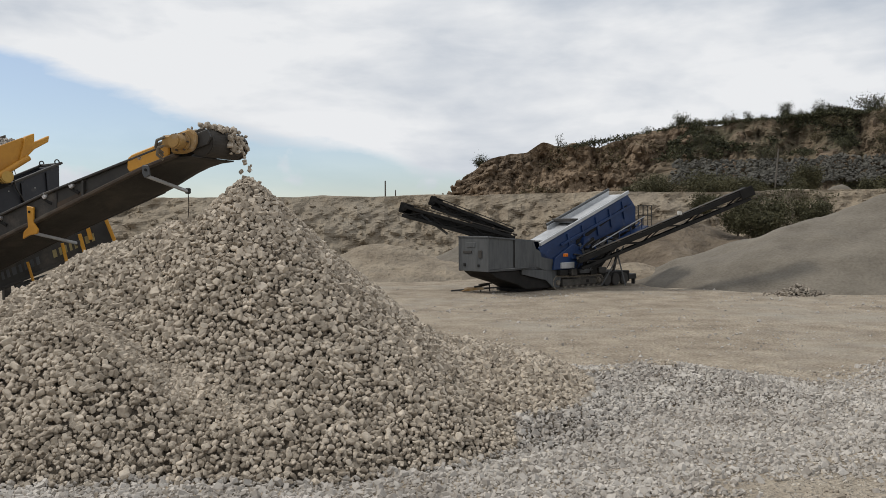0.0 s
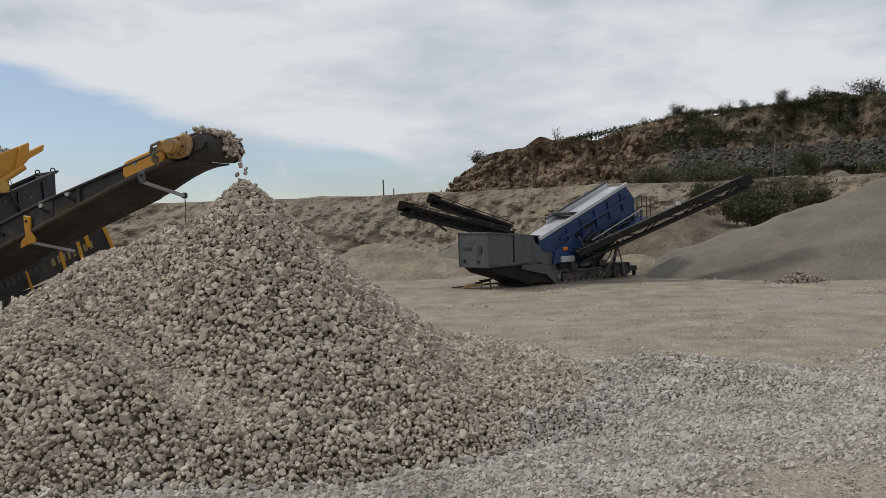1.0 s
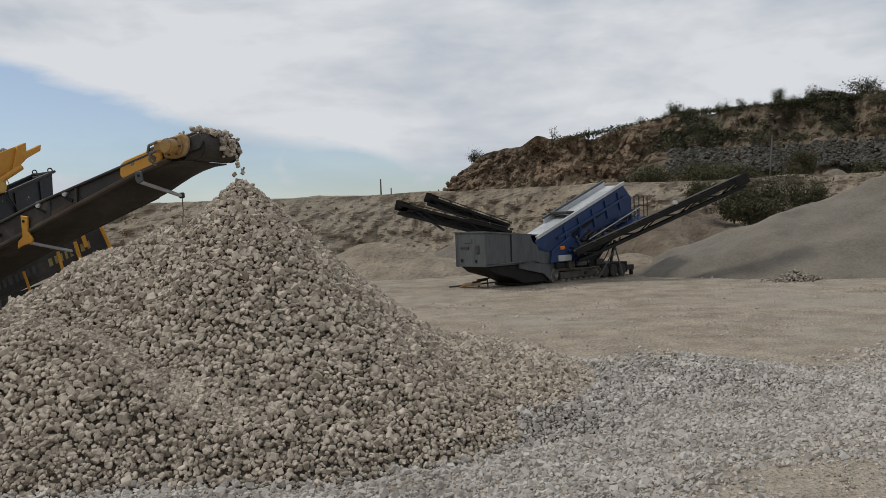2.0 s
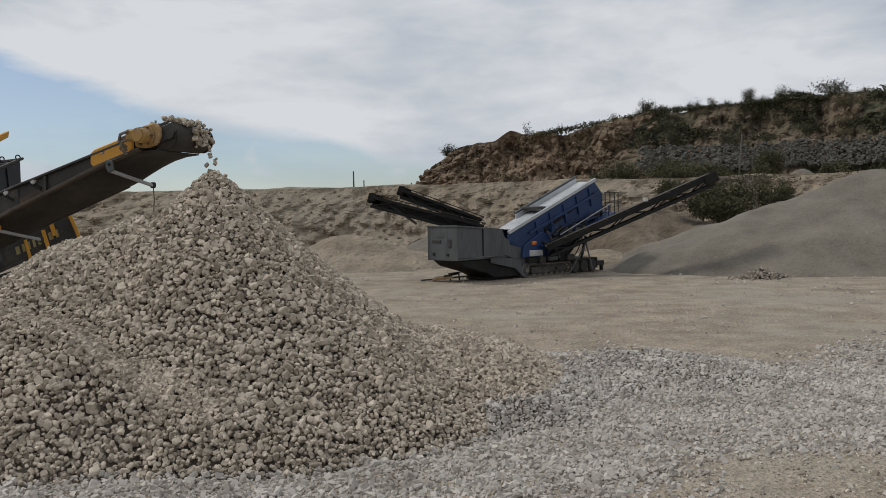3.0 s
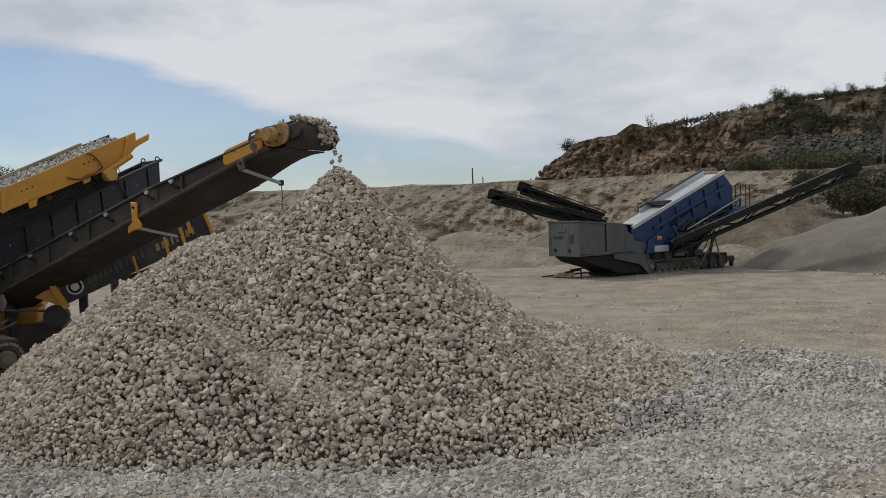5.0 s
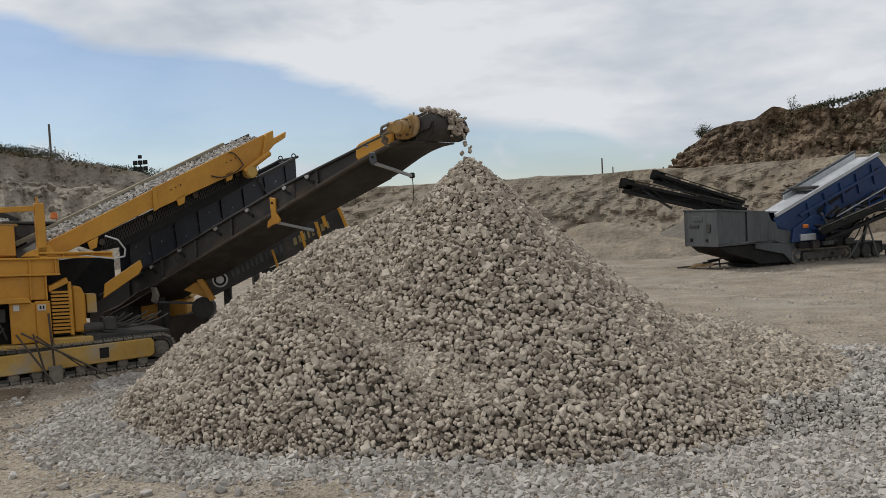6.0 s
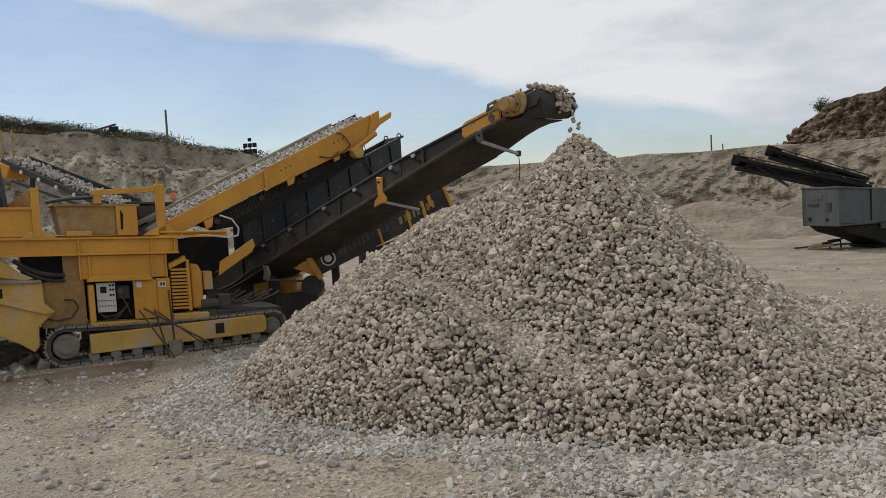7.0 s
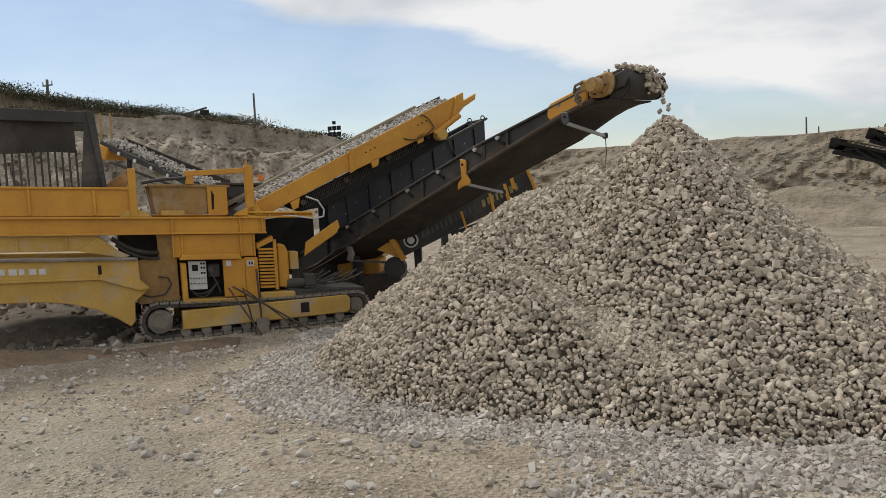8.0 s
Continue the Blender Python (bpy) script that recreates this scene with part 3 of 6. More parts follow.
pts = pts[(rng.random(len(pts)) < 0.25 + 0.75 * (fbm(pts[:, 0] * 0.9, pts[:, 1] * 1.6) > 0.05)) & (pile_z(pts[:, 0], pts[:, 1]) < 0.0)]
size = rng.lognormal(math.log(0.013), 0.5, len(pts)).clip(0.006, 0.05)
scatter("floor_chips", np.stack([pts[:, 0], pts[:, 1], floor_z(pts[:, 0], pts[:, 1]) + size * 0.1], 1), size, CHIPS, M_chip, "small stone chips trodden into the dusty floor", "chips", rng, 0.4)
pts = rng.uniform([-14, 5], [-1, 11], (240, 2))
pts = pts[pile_z(pts[:, 0], pts[:, 1]) < -0.3]
size = rng.uniform(0.03, 0.085, len(pts))
scatter("stray_stones", np.stack([pts[:, 0], pts[:, 1], floor_z(pts[:, 0], pts[:, 1]) + size * 0.2], 1), size, SHAPES, M_gravel, "stray pale stones on the open floor", "stones", rng, 0.4)

# small rubble heap on the far floor
pts = rng.normal([13.5, 31.2], [0.42, 0.3], (420, 2))
r = np.hypot((pts[:, 0] - 13.5) / 1.1, (pts[:, 1] - 31.2) / 0.8)
size = rng.uniform(0.035, 0.085, len(pts))
scatter("rubble_heap", np.stack([pts[:, 0], pts[:, 1], floor_z(pts[:, 0], pts[:, 1]) + np.clip(0.42 * (1 - r), 0.02, 1) * rng.uniform(0.3, 1, len(pts))], 1), size, SMALL, M_raw, "small heap of grey rubble on the quarry floor", "rubble", rng)


# rubble lying on the dug faces
def face_rubble(name, face, count, lo, hi, mat, label, low=0.0, high=1.0):
    g = FACES[face]
    i = rng.integers(1, g.shape[0] - 2, count)
    j = (low + (high - low) * rng.random(count) ** 1.3) * (g.shape[1] - 3)
    a, f = np.floor(j).astype(int), (j % 1)[:, None]
    p = g[i, a] * (1 - f) + g[i, a + 1] * f + rng.normal(size=(count, 3)) * 0.08
    scatter(name, p, rng.lognormal(math.log(lo), 0.5, count).clip(lo * 0.5, hi), SMALL, mat, label, "rubble", rng)


face_rubble("face_rubble", "bench_back", 3800, 0.10, 0.45, M_wall, "broken tan lumps on the quarry bench")
face_rubble("face_rubble", "bench_left", 4800, 0.13, 0.6, M_wallgrey, "broken grey limestone lumps on the left face")
face_rubble("cliff_rubble", "cliff_brown", 2200, 0.14, 0.6, M_cliff, "brown soil lumps on the eroded cliff")
face_rubble("cliff_rubble", "cliff_dark", 1800, 0.14, 0.6, M_cliffdark, "dark lumps and tufts on the shaded cliff", 0.4, 1.0)

heap("soil_ridge", -13.6, 9.6, 3.2, 0.75, 0.20, M_cliff, "low ridge of brown soil pushed up before the tracks", turn=38, amp=0.10, n=60, foot=-0.15)

# ---- crawler tracks ----
def crawler(parent, x0, x1, r0, r1, y0, y1, mat, beam_mat, beam_rect, name="crawler_track", shoe_len=0.185):
    """A crawler track: shoes round two wheels, a side beam, the wheels and the small rollers."""
    tr = new(name)
    tr.parent = parent
    c0, c1 = Vector((x0, 0, r0)), Vector((x1, 0, r1))
    pts = []
    n = 60
    for i in range(n + 1):
        a = math.pi / 2 + math.pi * i / n
        pts.append((c0.x + r0 * math.cos(a), c0.z + r0 * math.sin(a)))
    for i in range(1, n):
        pts.append((c0.x + (c1.x - c0.x) * i / n, 0.0))
    for i in range(n + 1):
        a = -math.pi / 2 + math.pi * i / n
        pts.append((c1.x + r1 * math.cos(a), c1.z + r1 * math.sin(a)))
    for i in range(1, n):
        f = i / n
        pts.append((c1.x + (c0.x - c1.x) * f, 2 * r1 + (2 * r0 - 2 * r1) * f - 0.035 * math.sin(math.pi * f)))
    p = np.array(pts + pts[:1])
    s = np.r_[0, np.cumsum(np.linalg.norm(np.diff(p, axis=0), axis=1))]
    count = round(s[-1] / shoe_len)
    bm = box(-0.084, 0.084, y0, y1, -0.022, 0.018, 0.006)
    for gx in (-0.06, 0.0, 0.06):
        bm = box(gx - 0.010, gx + 0.010, y0, y1, -0.045, -0.022, 0, bm)
    shoe = part("track_shoe", bm, mat, tr)
    shoes = [shoe] + [new("track_shoe", shoe.data) for _ in range(count - 1)]
    for k, ob in enumerate(shoes):
        t = (k + 0.5) / count * s[-1]
        x, z = np.interp(t, s, p[:, 0]), np.interp(t, s, p[:, 1])
        x2, z2 = np.interp(t + 0.02, s, p[:, 0]), np.interp(t + 0.02, s, p[:, 1])
        ob.parent = tr
        ob.matrix_local = pose(x, 0, z + 0.045, 0, -math.degrees(math.atan2(z2 - z, x2 - x)), 0)
    bm = None
    for k in range(count):
        t = (k + 0.5) / count * s[-1]
        x, z = np.interp(t, s, p[:, 0]), np.interp(t, s, p[:, 1])
        x2, z2 = np.interp(t + 0.02, s, p[:, 0]), np.interp(t + 0.02, s, p[:, 1])
        d = Vector((x2 - x, 0, z2 - z)).normalized()
        nrm = Vector((-d.z, 0, d.x))
        q = Vector((x, 0, z + 0.045)) + nrm * 0.05
        for yy in (y0 + 0.05, y1 - 0.11):
            bm = beam(q - d * 0.085 + Vector((0, yy, 0)), q + d * 0.085 + Vector((0, yy, 0)), 0.05, 0.06, 0, bm)
    part("track_chain", bm, M_darktrack, tr)
    ym = (y0 + y1) / 2
    for cx, r in ((c0.x, r0), (c1.x, r1)):
        rz = r + 0.045
        bm = tube((cx, y0 + 0.04, rz), (cx, y1 - 0.04, rz), r * 0.66, seg=28, bevel=0.02)
        bm = tube((cx, y0 - 0.03, rz), (cx, y0 + 0.05, rz), r * 0.42, seg=18, bm=bm, bevel=0.012)
        for j in range(8):
            a = j * math.pi / 4
            bm = tube((cx + r * 0.30 * math.cos(a), y0 - 0.045, rz + r * 0.30 * math.sin(a)), (cx + r * 0.30 * math.cos(a), y0, rz + r * 0.30 * math.sin(a)), 0.016, seg=6, bm=bm)
        part("drive_wheel", bm, mat, tr)
    bx0, bx1, bz0, bz1 = beam_rect
    bm = prism([(bx0, bz0), (bx1 - 0.06, bz0), (bx1, bz0 + 0.06), (bx1, bz1 - 0.06), (bx1 - 0.06, bz1), (bx0, bz1)], y0 - 0.03, ym, 0.014)
    bm = box(bx0 + 0.62 * (bx1 - bx0) + 0.0, bx0 + 0.62 * (bx1 - bx0) + 0.02, y0 - 0.036, y0 - 0.03, bz0, bz1, 0, bm)
    part("track_frame", bm, beam_mat, tr)
    k = 0.69 * (bx1 - bx0) + bx0
    part("inspection_hole", box(k, k + 0.17, y0 - 0.034, y0 - 0.028, bz0 + 0.09, bz1 - 0.07, 0), M_dark, tr)
    nr = max(4, int((x1 - x0) / 0.42))
    for i in range(nr):
        cx = x0 + 0.45 + i * (x1 - x0 - 0.8) / (nr - 1)
        part("track_roller", tube((cx, y0 + 0.01, 0.15), (cx, y1 - 0.05, 0.15), 0.095, seg=14, bevel=0.012), mat, tr)
    return tr


# ---- yellow crusher ----
CR = thing("tracked_crusher", pose(-12.294, 11.48, floor_z(-12.3, 11.5) - 0.01, 0, 0, 50), "yellow tracked jaw crusher, dusty, with feed hopper and control cabinet", "crusher")
LEANS = -0.058


def up(bm):
    """The upper works stand nose-down on the tracks."""
    for v in bm.verts:
        v.co.z += LEANS * v.co.x
    return bm


def upart(name, bm, mat, label="", parent=None):
    return part(name, up(bm), mat, parent or CR, label)


crawler(CR, 0.02, 3.85, 0.345, 0.27, 0.0, 0.46, M_track, M_yellowdusty, (0.42, 3.72, 0.20, 0.56))
crawler(CR, 0.02, 3.85, 0.345, 0.27, 2.05, 2.5, M_track, M_yellowdusty, (0.42, 3.72, 0.20, 0.56))


def ibeam(x0, x1, y0, z0, z1, w=0.2, ribs=()):
    bm = box(x0, x1, y0 + 0.07, y0 + 0.10, z0 + 0.02, z1 - 0.02, 0)
    bm = box(x0, x1, y0, y0 + w, z1 - 0.035, z1, 0.006, bm)
    bm = box(x0, x1, y0, y0 + w, z0, z0 + 0.035, 0.006, bm)
    for r in ribs:
        bm = box(r - 0.012, r + 0.012, y0 + 0.01, y0 + 0.07, z0 + 0.035, z1 - 0.035, 0, bm)
    return bm


upart("main_rail", ibeam(-4.8, 2.12, 0.0, 2.05, 2.38, ribs=(0.36, 1.62, 2.05)), M_yellow)
upart("main_rail", ibeam(-4.8, 2.12, 2.2, 2.05, 2.38), M_yellow)
# feed hopper
hop = upart("feed_hopper", prism([(-4.8, 2.40), (-0.30, 2.40), (-0.30, 2.90), (-4.8, 2.90)], 0.06, 0.10), M_yellow, "yellow welded hopper side")
for x in (-4.0, -3.1, -2.05, -0.98):
    upart("hopper_rib", box(x, x + 0.05, 0.02, 0.06, 2.42, 2.88, 0.006), M_yellow, parent=hop)
upart("hopper_lip", box(-4.8, -0.30, 0.02, 0.16, 2.885, 2.93, 0.008), M_yellow, parent=hop)
upart("hopper_far_wall", box(-4.8, -0.30, 2.30, 2.35, 2.40, 2.90), M_yellow, parent=hop)
upart("hopper_end_plate", box(-0.31, -0.22, 0.04, 2.35, 2.38, 3.02, 0.01), M_yellow, parent=hop)
upart("end_post", box(-0.36, -0.22, 0.0, 0.12, 2.38, 3.28, 0.01), M_yellow, parent=hop)
upart("end_gusset", prism([(-0.80, 2.93), (-0.36, 2.93), (-0.36, 3.26)], 0.4, 0.44, 0.004), M_rusty, parent=hop)
upart("post_foot", prism([(-0.55, 2.38), (0.02, 2.38), (-0.12, 2.5), (-0.42, 2.5)], 0.02, 0.25, 0.008), M_yellowdusty, parent=hop)
# tipping grid above the hopper
grid = upart("grid_frame", prism([(-4.8, 4.10), (-1.02, 4.10), (-1.16, 2.93), (-0.80, 2.93), (-0.90, 4.18), (-0.92, 4.31), (-4.8, 4.36)], 0.2, 0.42, 0.012), M_black, "black steel tipping grid frame")
upart("frame_flange", prism([(-0.98, 4.33), (-0.84, 4.30), (-0.72, 2.93), (-0.80, 2.93)], 0.14, 0.46, 0.006), M_black, parent=grid)
upart("far_frame", prism([(-4.8, 4.10), (-1.02, 4.10), (-1.16, 2.93), (-0.80, 2.93), (-0.92, 4.31), (-4.8, 4.36)], 2.0, 2.2, 0.012), M_black, parent=grid)
bm = bmesh.new()
rows_, cols_ = 9, 40
vv = [[bm.verts.new((-4.8 + 3.60 * j / (cols_ - 1), 0.30 + 0.05 * math.sin(j * 0.9) * (i / 8) + 0.03 * math.sin(j * 0.37 + 2), 4.14 - (0.60 + 0.03 * math.sin(j * 0.31)) * i / (rows_ - 1))) for j in range(cols_)] for i in range(rows_)]
for i in range(rows_ - 1):
    for j in range(cols_ - 1):
        bm.faces.new((vv[i][j], vv[i][j + 1], vv[i + 1][j + 1], vv[i + 1][j]))
cloth = upart("rubber_curtain", bm, M_belt, "creased black rubber curtain", parent=grid)
cloth.modifiers.new("thick", "SOLIDIFY").thickness = 0.015
for k in range(31):
    x = -1.20 - 0.117 * k
    upart("grid_bar", box(x - 0.017, x + 0.017, 0.30, 0.36, 2.93, 3.62, 0.006), M_black, parent=grid)
# sloped skirt, ledge and arched chassis
bm = prism([(-4.8, 1.76), (-0.62, 1.76), (-0.95, 2.04), (-4.8, 2.04)], 0.10, 0.14)
for x in (-4.2, -3.2, -2.3, -1.5):
    bm = box(x, x + 0.03, 0.07, 0.10, 1.78, 2.03, 0, bm)
upart("hopper_skirt", bm, M_yellowdusty)
upart("skirt_fold", prism([(-0.95, 2.02), (-0.62, 1.76), (-0.42, 1.66), (-0.55, 1.62), (-1.3, 1.76)], 0.06, 0.10, 0.004), M_yellowdusty)
upart("dusty_ledge", prism([(-4.8, 1.66), (-0.30, 1.62), (-0.30, 1.58), (-4.8, 1.61)], -0.12, 0.30), M_track)
arch = [(-4.8, 0.86), (-2.6, 0.86), (-1.9, 0.86), (-1.45, 0.80), (-1.05, 0.68), (-0.72, 0.50), (-0.50, 0.34), (-0.42, 0.44), (-0.40, 0.80), (-0.12, 1.05), (-0.28, 1.20), (-0.30, 1.60), (-4.8, 1.62)]
upart("arched_chassis", prism(arch, -0.06, 0.16, 0.012), M_yellowdusty, "dusty yellow arched chassis plate")
upart("chassis_step", prism([(-4.8, 1.20), (-0.98, 1.24), (-0.30, 1.02), (-0.12, 1.05), (-0.30, 1.14), (-0.95, 1.34), (-0.98, 1.28), (-4.8, 1.24)], -0.12, -0.06, 0.006), M_yellowdusty)
upart("chassis_far", prism(arch, 2.2, 2.4, 0.012), M_yellowdusty)
# dark floor and bulkhead added to block light under the chassis
upart("shade_floor", box(-4.8, -0.45, 0.16, 2.2, 1.0, 1.06, 0.01), M_dark)
upart("shade_bulkhead", box(-0.50, -0.42, 0.16, 2.2, 0.30, 1.0, 0.01), M_dark)
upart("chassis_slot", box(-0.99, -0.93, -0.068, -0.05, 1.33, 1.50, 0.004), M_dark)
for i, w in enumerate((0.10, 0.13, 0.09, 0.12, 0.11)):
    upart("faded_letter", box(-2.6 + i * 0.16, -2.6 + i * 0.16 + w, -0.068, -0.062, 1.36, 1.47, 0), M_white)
# engine bay: a solid block, coloured dark for the shade inside
upart("shaded_engine_bay", box(-0.60, 0.50, 0.55, 1.9, 0.85, 2.04, 0.02), M_dark)
upart("bay_panel", prism([(-0.34, 0.72), (0.42, 0.72), (0.42, 1.60), (0.42, 2.05), (0.08, 2.05), (0.08, 1.62), (-0.34, 1.55)], 0.22, 0.27), M_rusty, "ochre bay side panel, dust stained")
upart("rubber_boot", pipe(sag((-0.72, 0.2, 1.98), (0.10, 0.2, 1.70), 0.10), 0.045), M_belt)
upart("rubber_hose", pipe(sag((-0.66, 0.17, 1.86), (0.10, 0.17, 1.60), 0.09), 0.03), M_belt)
upart("bay_hose", pipe([(-0.30, 0.16, 0.92), (-0.1, 0.14, 0.86), (0.15, 0.14, 0.90), (0.28, 0.15, 1.08), (0.22, 0.15, 1.22), (0.05, 0.16, 1.24)], 0.016), M_black)
# power unit and control cabinet
cab = upart("power_unit", box(0.36, 1.90, 0.10, 2.2, 1.60, 2.04, 0.012), M_yellow, "amber power unit housing above the controls")
for x in (0.34, 0.50, 1.60, 1.86):
    upart("housing_rib", box(x, x + 0.03, 0.05, 0.10, 1.60, 2.04, 0.004), M_yellow, parent=cab)
upart("cabinet_hood", prism([(0.44, 1.56), (1.60, 1.56), (1.55, 1.66), (0.50, 1.66)], -0.06, 0.30, 0.01), M_yellow, parent=cab)
# solid block, dark for the shaded inside of the cabinet
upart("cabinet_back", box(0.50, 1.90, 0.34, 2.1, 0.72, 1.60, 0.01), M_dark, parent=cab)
upart("door_jamb", box(0.46, 0.56, 0.0, 0.30, 0.80, 1.50, 0.01), M_yellow, parent=cab)
upart("cabinet_floor", box(0.46, 1.92, 0.0, 0.40, 0.72, 0.80, 0.008), M_yellowdusty, parent=cab)
upart("cabinet_door", box(1.24, 1.66, 0.02, 0.07, 0.82, 1.56, 0.014), M_yellow, "yellow cabinet door with worn corners", parent=cab)
upart("corner_column", box(1.66, 1.92, 0.04, 0.34, 0.76, 1.58, 0.012), M_yellow, parent=cab)
pan = upart("control_panel", box(0.60, 0.93, 0.06, 0.12, 0.98, 1.53, 0.008), M_panel, "grey control panel with dials and switches")
upart("panel_screen", box(0.665, 0.775, 0.052, 0.06, 1.34, 1.46, 0.004), M_dark, parent=pan)
for i in range(6):
    for j, z in enumerate((1.20, 1.10)):
        upart("panel_switch", tube((0.635 + 0.05 * i, 0.04, z), (0.635 + 0.05 * i, 0.062, z), 0.011, seg=8), M_dark, parent=pan)
for x in (0.84, 0.89):
    for z in (1.30, 1.40, 1.48):
        upart("panel_gauge", tube((x, 0.046, z), (x, 0.062, z), 0.02, seg=12), M_dark, parent=pan)
bm = box(0.96, 1.20, 0.18, 0.32, 1.20, 1.46, 0.02)
bm = tube((1.02, 0.10, 1.36), (1.02, 0.2, 1.36), 0.06, seg=14, bm=bm)
bm = pipe(sag((0.65, 0.12, 0.93), (1.15, 0.14, 1.12), 0.12), 0.018, bm)
bm = pipe(sag((0.62, 0.1, 0.98), (1.05, 0.12, 1.0), 0.16), 0.014, bm)
bm = pipe(sag((1.0, 0.12, 1.30), (1.18, 0.12, 0.9), -0.05), 0.016, bm)
upart("cabinet_wiring", bm, M_grille, parent=cab)
upart("warning_plate", box(1.30, 1.40, 0.012, 0.02, 1.42, 1.53, 0.002), M_white, parent=cab)
upart("warning_plate", box(1.70, 1.84, 0.03, 0.04, 1.41, 1.52, 0.002), M_white, parent=cab)
upart("plate_sign", box(1.735, 1.765, 0.024, 0.03, 1.44, 1.50, 0.002), M_dark, parent=cab)
upart("plate_sign", box(1.785, 1.815, 0.024, 0.03, 1.44, 1.50, 0.002), M_dark, parent=cab)
# radiator louvre
lou = upart("radiator_louvre", prism([(1.93, 0.92), (2.28, 0.92), (2.28, 1.80), (2.24, 1.98), (1.93, 1.82)], 0.16, 0.5), M_dark, "yellow louvred radiator guard")
for k in range(12):
    z = 0.96 + 0.068 * k
    upart("louvre_slat", prism([(1.95, z), (2.26, z), (2.26, z + 0.042), (1.95, z + 0.042)], 0.10, 0.17, 0.004), M_yellow, parent=lou)
upart("louvre_top", prism([(1.92, 1.74), (2.26, 1.90), (2.24, 2.0), (1.92, 1.84)], 0.08, 0.3, 0.006), M_yellow, parent=lou)
upart("louvre_edge", box(2.25, 2.31, 0.09, 0.2, 0.92, 1.92, 0.006), M_yellow, parent=lou)
upart("air_box", prism([(2.33, 0.95), (2.56, 0.95), (2.56, 1.66), (2.49, 1.82), (2.33, 1.82)], 0.2, 0.7, 0.03), M_yellow)
upart("fuel_bracket", box(2.60, 2.78, 0.3, 0.6, 1.3, 1.66, 0.01), M_yellowdusty)
upart("deck_plate", box(1.93, 2.62, 0.02, 0.5, 0.74, 0.88, 0.02), M_yellowdusty)
upart("deck_beam", box(2.5, 4.1, 0.15, 2.3, 0.76, 0.90, 0.02), M_black)
# dark block and added sheet behind it, standing in for shade between the parts
upart("shaded_machinery_bay", prism([(1.94, 0.9), (2.35, 0.9), (2.35, 1.7), (2.9, 2.34), (1.94, 2.34)], 0.72, 2.0), M_dark)
upart("dark_bay_filler", box(2.2, 3.9, 3.5, 3.55, 0.9, 2.3, 0.01), M_dark)
upart("tail_guard", prism([(2.92, 1.56), (3.62, 2.02), (3.70, 2.16), (3.66, 2.30), (2.96, 1.84)], 0.34, 0.40, 0.012), M_yellow)
bm = None
rh = random.Random(4)
for k in range(9):
    a = Vector((2.45 + 0.1 * k, 0.3 + 0.03 * (k % 3), 0.95 + 0.05 * rh.random()))
    b = Vector((3.0 + 0.14 * k, 0.25, 1.2 + 0.1 * rh.random()))
    bm = pipe(sag(a, b, 0.12 * rh.random(), 5), 0.018, bm, 6)
bm = tube((2.5, 0.25, 1.02), (2.85, 0.25, 1.02), 0.10, seg=14, bm=bm, bevel=0.01)
bm = box(2.85, 3.1, 0.2, 0.5, 0.95, 1.2, 0.02, bm)
upart("hydraulic_pump", bm, M_grille)
# crusher hood and frame on the rails
hood = upart("crusher_hood", prism([(0.10, 2.42), (1.06, 2.42), (1.06, 2.96), (0.02, 2.96)], 0.25, 1.9, 0.012), M_rusty, "ochre crusher inlet hood")
upart("hood_lip", box(-0.02, 1.50, 0.20, 1.95, 2.95, 3.0, 0.01), M_rusty, parent=hood)
upart("hood_side", box(1.06, 1.44, 0.20, 1.9, 2.42, 2.97, 0.01), M_yellow, parent=hood)
upart("hood_slot", prism([(1.13, 2.52), (1.17, 2.52), (1.19, 2.80), (1.14, 2.90)], 0.19, 0.202, 0.002), M_dark, parent=hood)
upart("hood_step", box(0.18, 0.62, 0.12, 0.25, 2.40, 2.50, 0.015), M_yellowdusty, parent=hood)
fr = upart("gantry_frame", box(1.78, 1.94, 0.06, 0.22, 2.38, 3.38, 0.012), M_yellow)
upart("gantry_bar", beam((0.66, 0.14, 3.20), (1.86, 0.14, 3.29), 0.10, 0.10), M_yellow, parent=fr)
upart("gantry_stub", box(0.68, 0.82, 0.10, 0.24, 3.0, 3.26, 0.01), M_yellow, parent=fr)
upart("gantry_bolt", tube((1.83, 0.12, 3.38), (1.83, 0.12, 3.50), 0.02, seg=8), M_yellow, parent=fr)
upart("hood_arm", pipe([(-0.12, 0.16, 3.02), (0.25, 0.16, 3.09), (0.68, 0.14, 3.12)], 0.035), M_black, parent=fr)
upart("platform_beam", ibeam(1.80, 3.08, 0.02, 2.36, 2.48, 0.16, ribs=(2.2, 2.7)), M_yellow)
upart("platform_brace", prism([(1.5, 2.40), (2.1, 2.40), (1.98, 2.62), (1.6, 2.48)], 0.06, 0.10, 0.006), M_yellow)
upart("loop_hose", pipe([(2.95, 0.02, 2.78), (3.18, 0.0, 2.70), (3.30, 0.0, 2.52), (3.28, 0.0, 2.38), (3.1, 0.0, 2.34), (2.6, 0.04, 2.40), (2.1, 0.04, 2.34)], 0.017), M_panel)
bm = box(1.55, 2.4, 1.5, 2.1, 2.5, 3.02, 0.03)
bm = tube((1.72, 1.46, 2.85), (1.72, 1.5, 2.85), 0.10, seg=14, bm=bm)
bm = tube((1.95, 1.46, 2.82), (1.95, 1.5, 2.82), 0.08, seg=14, bm=bm)
bm = box(1.4, 2.6, 1.44, 2.0, 3.02, 3.07, 0.01, bm)
upart("exhaust_unit", bm, M_grille)
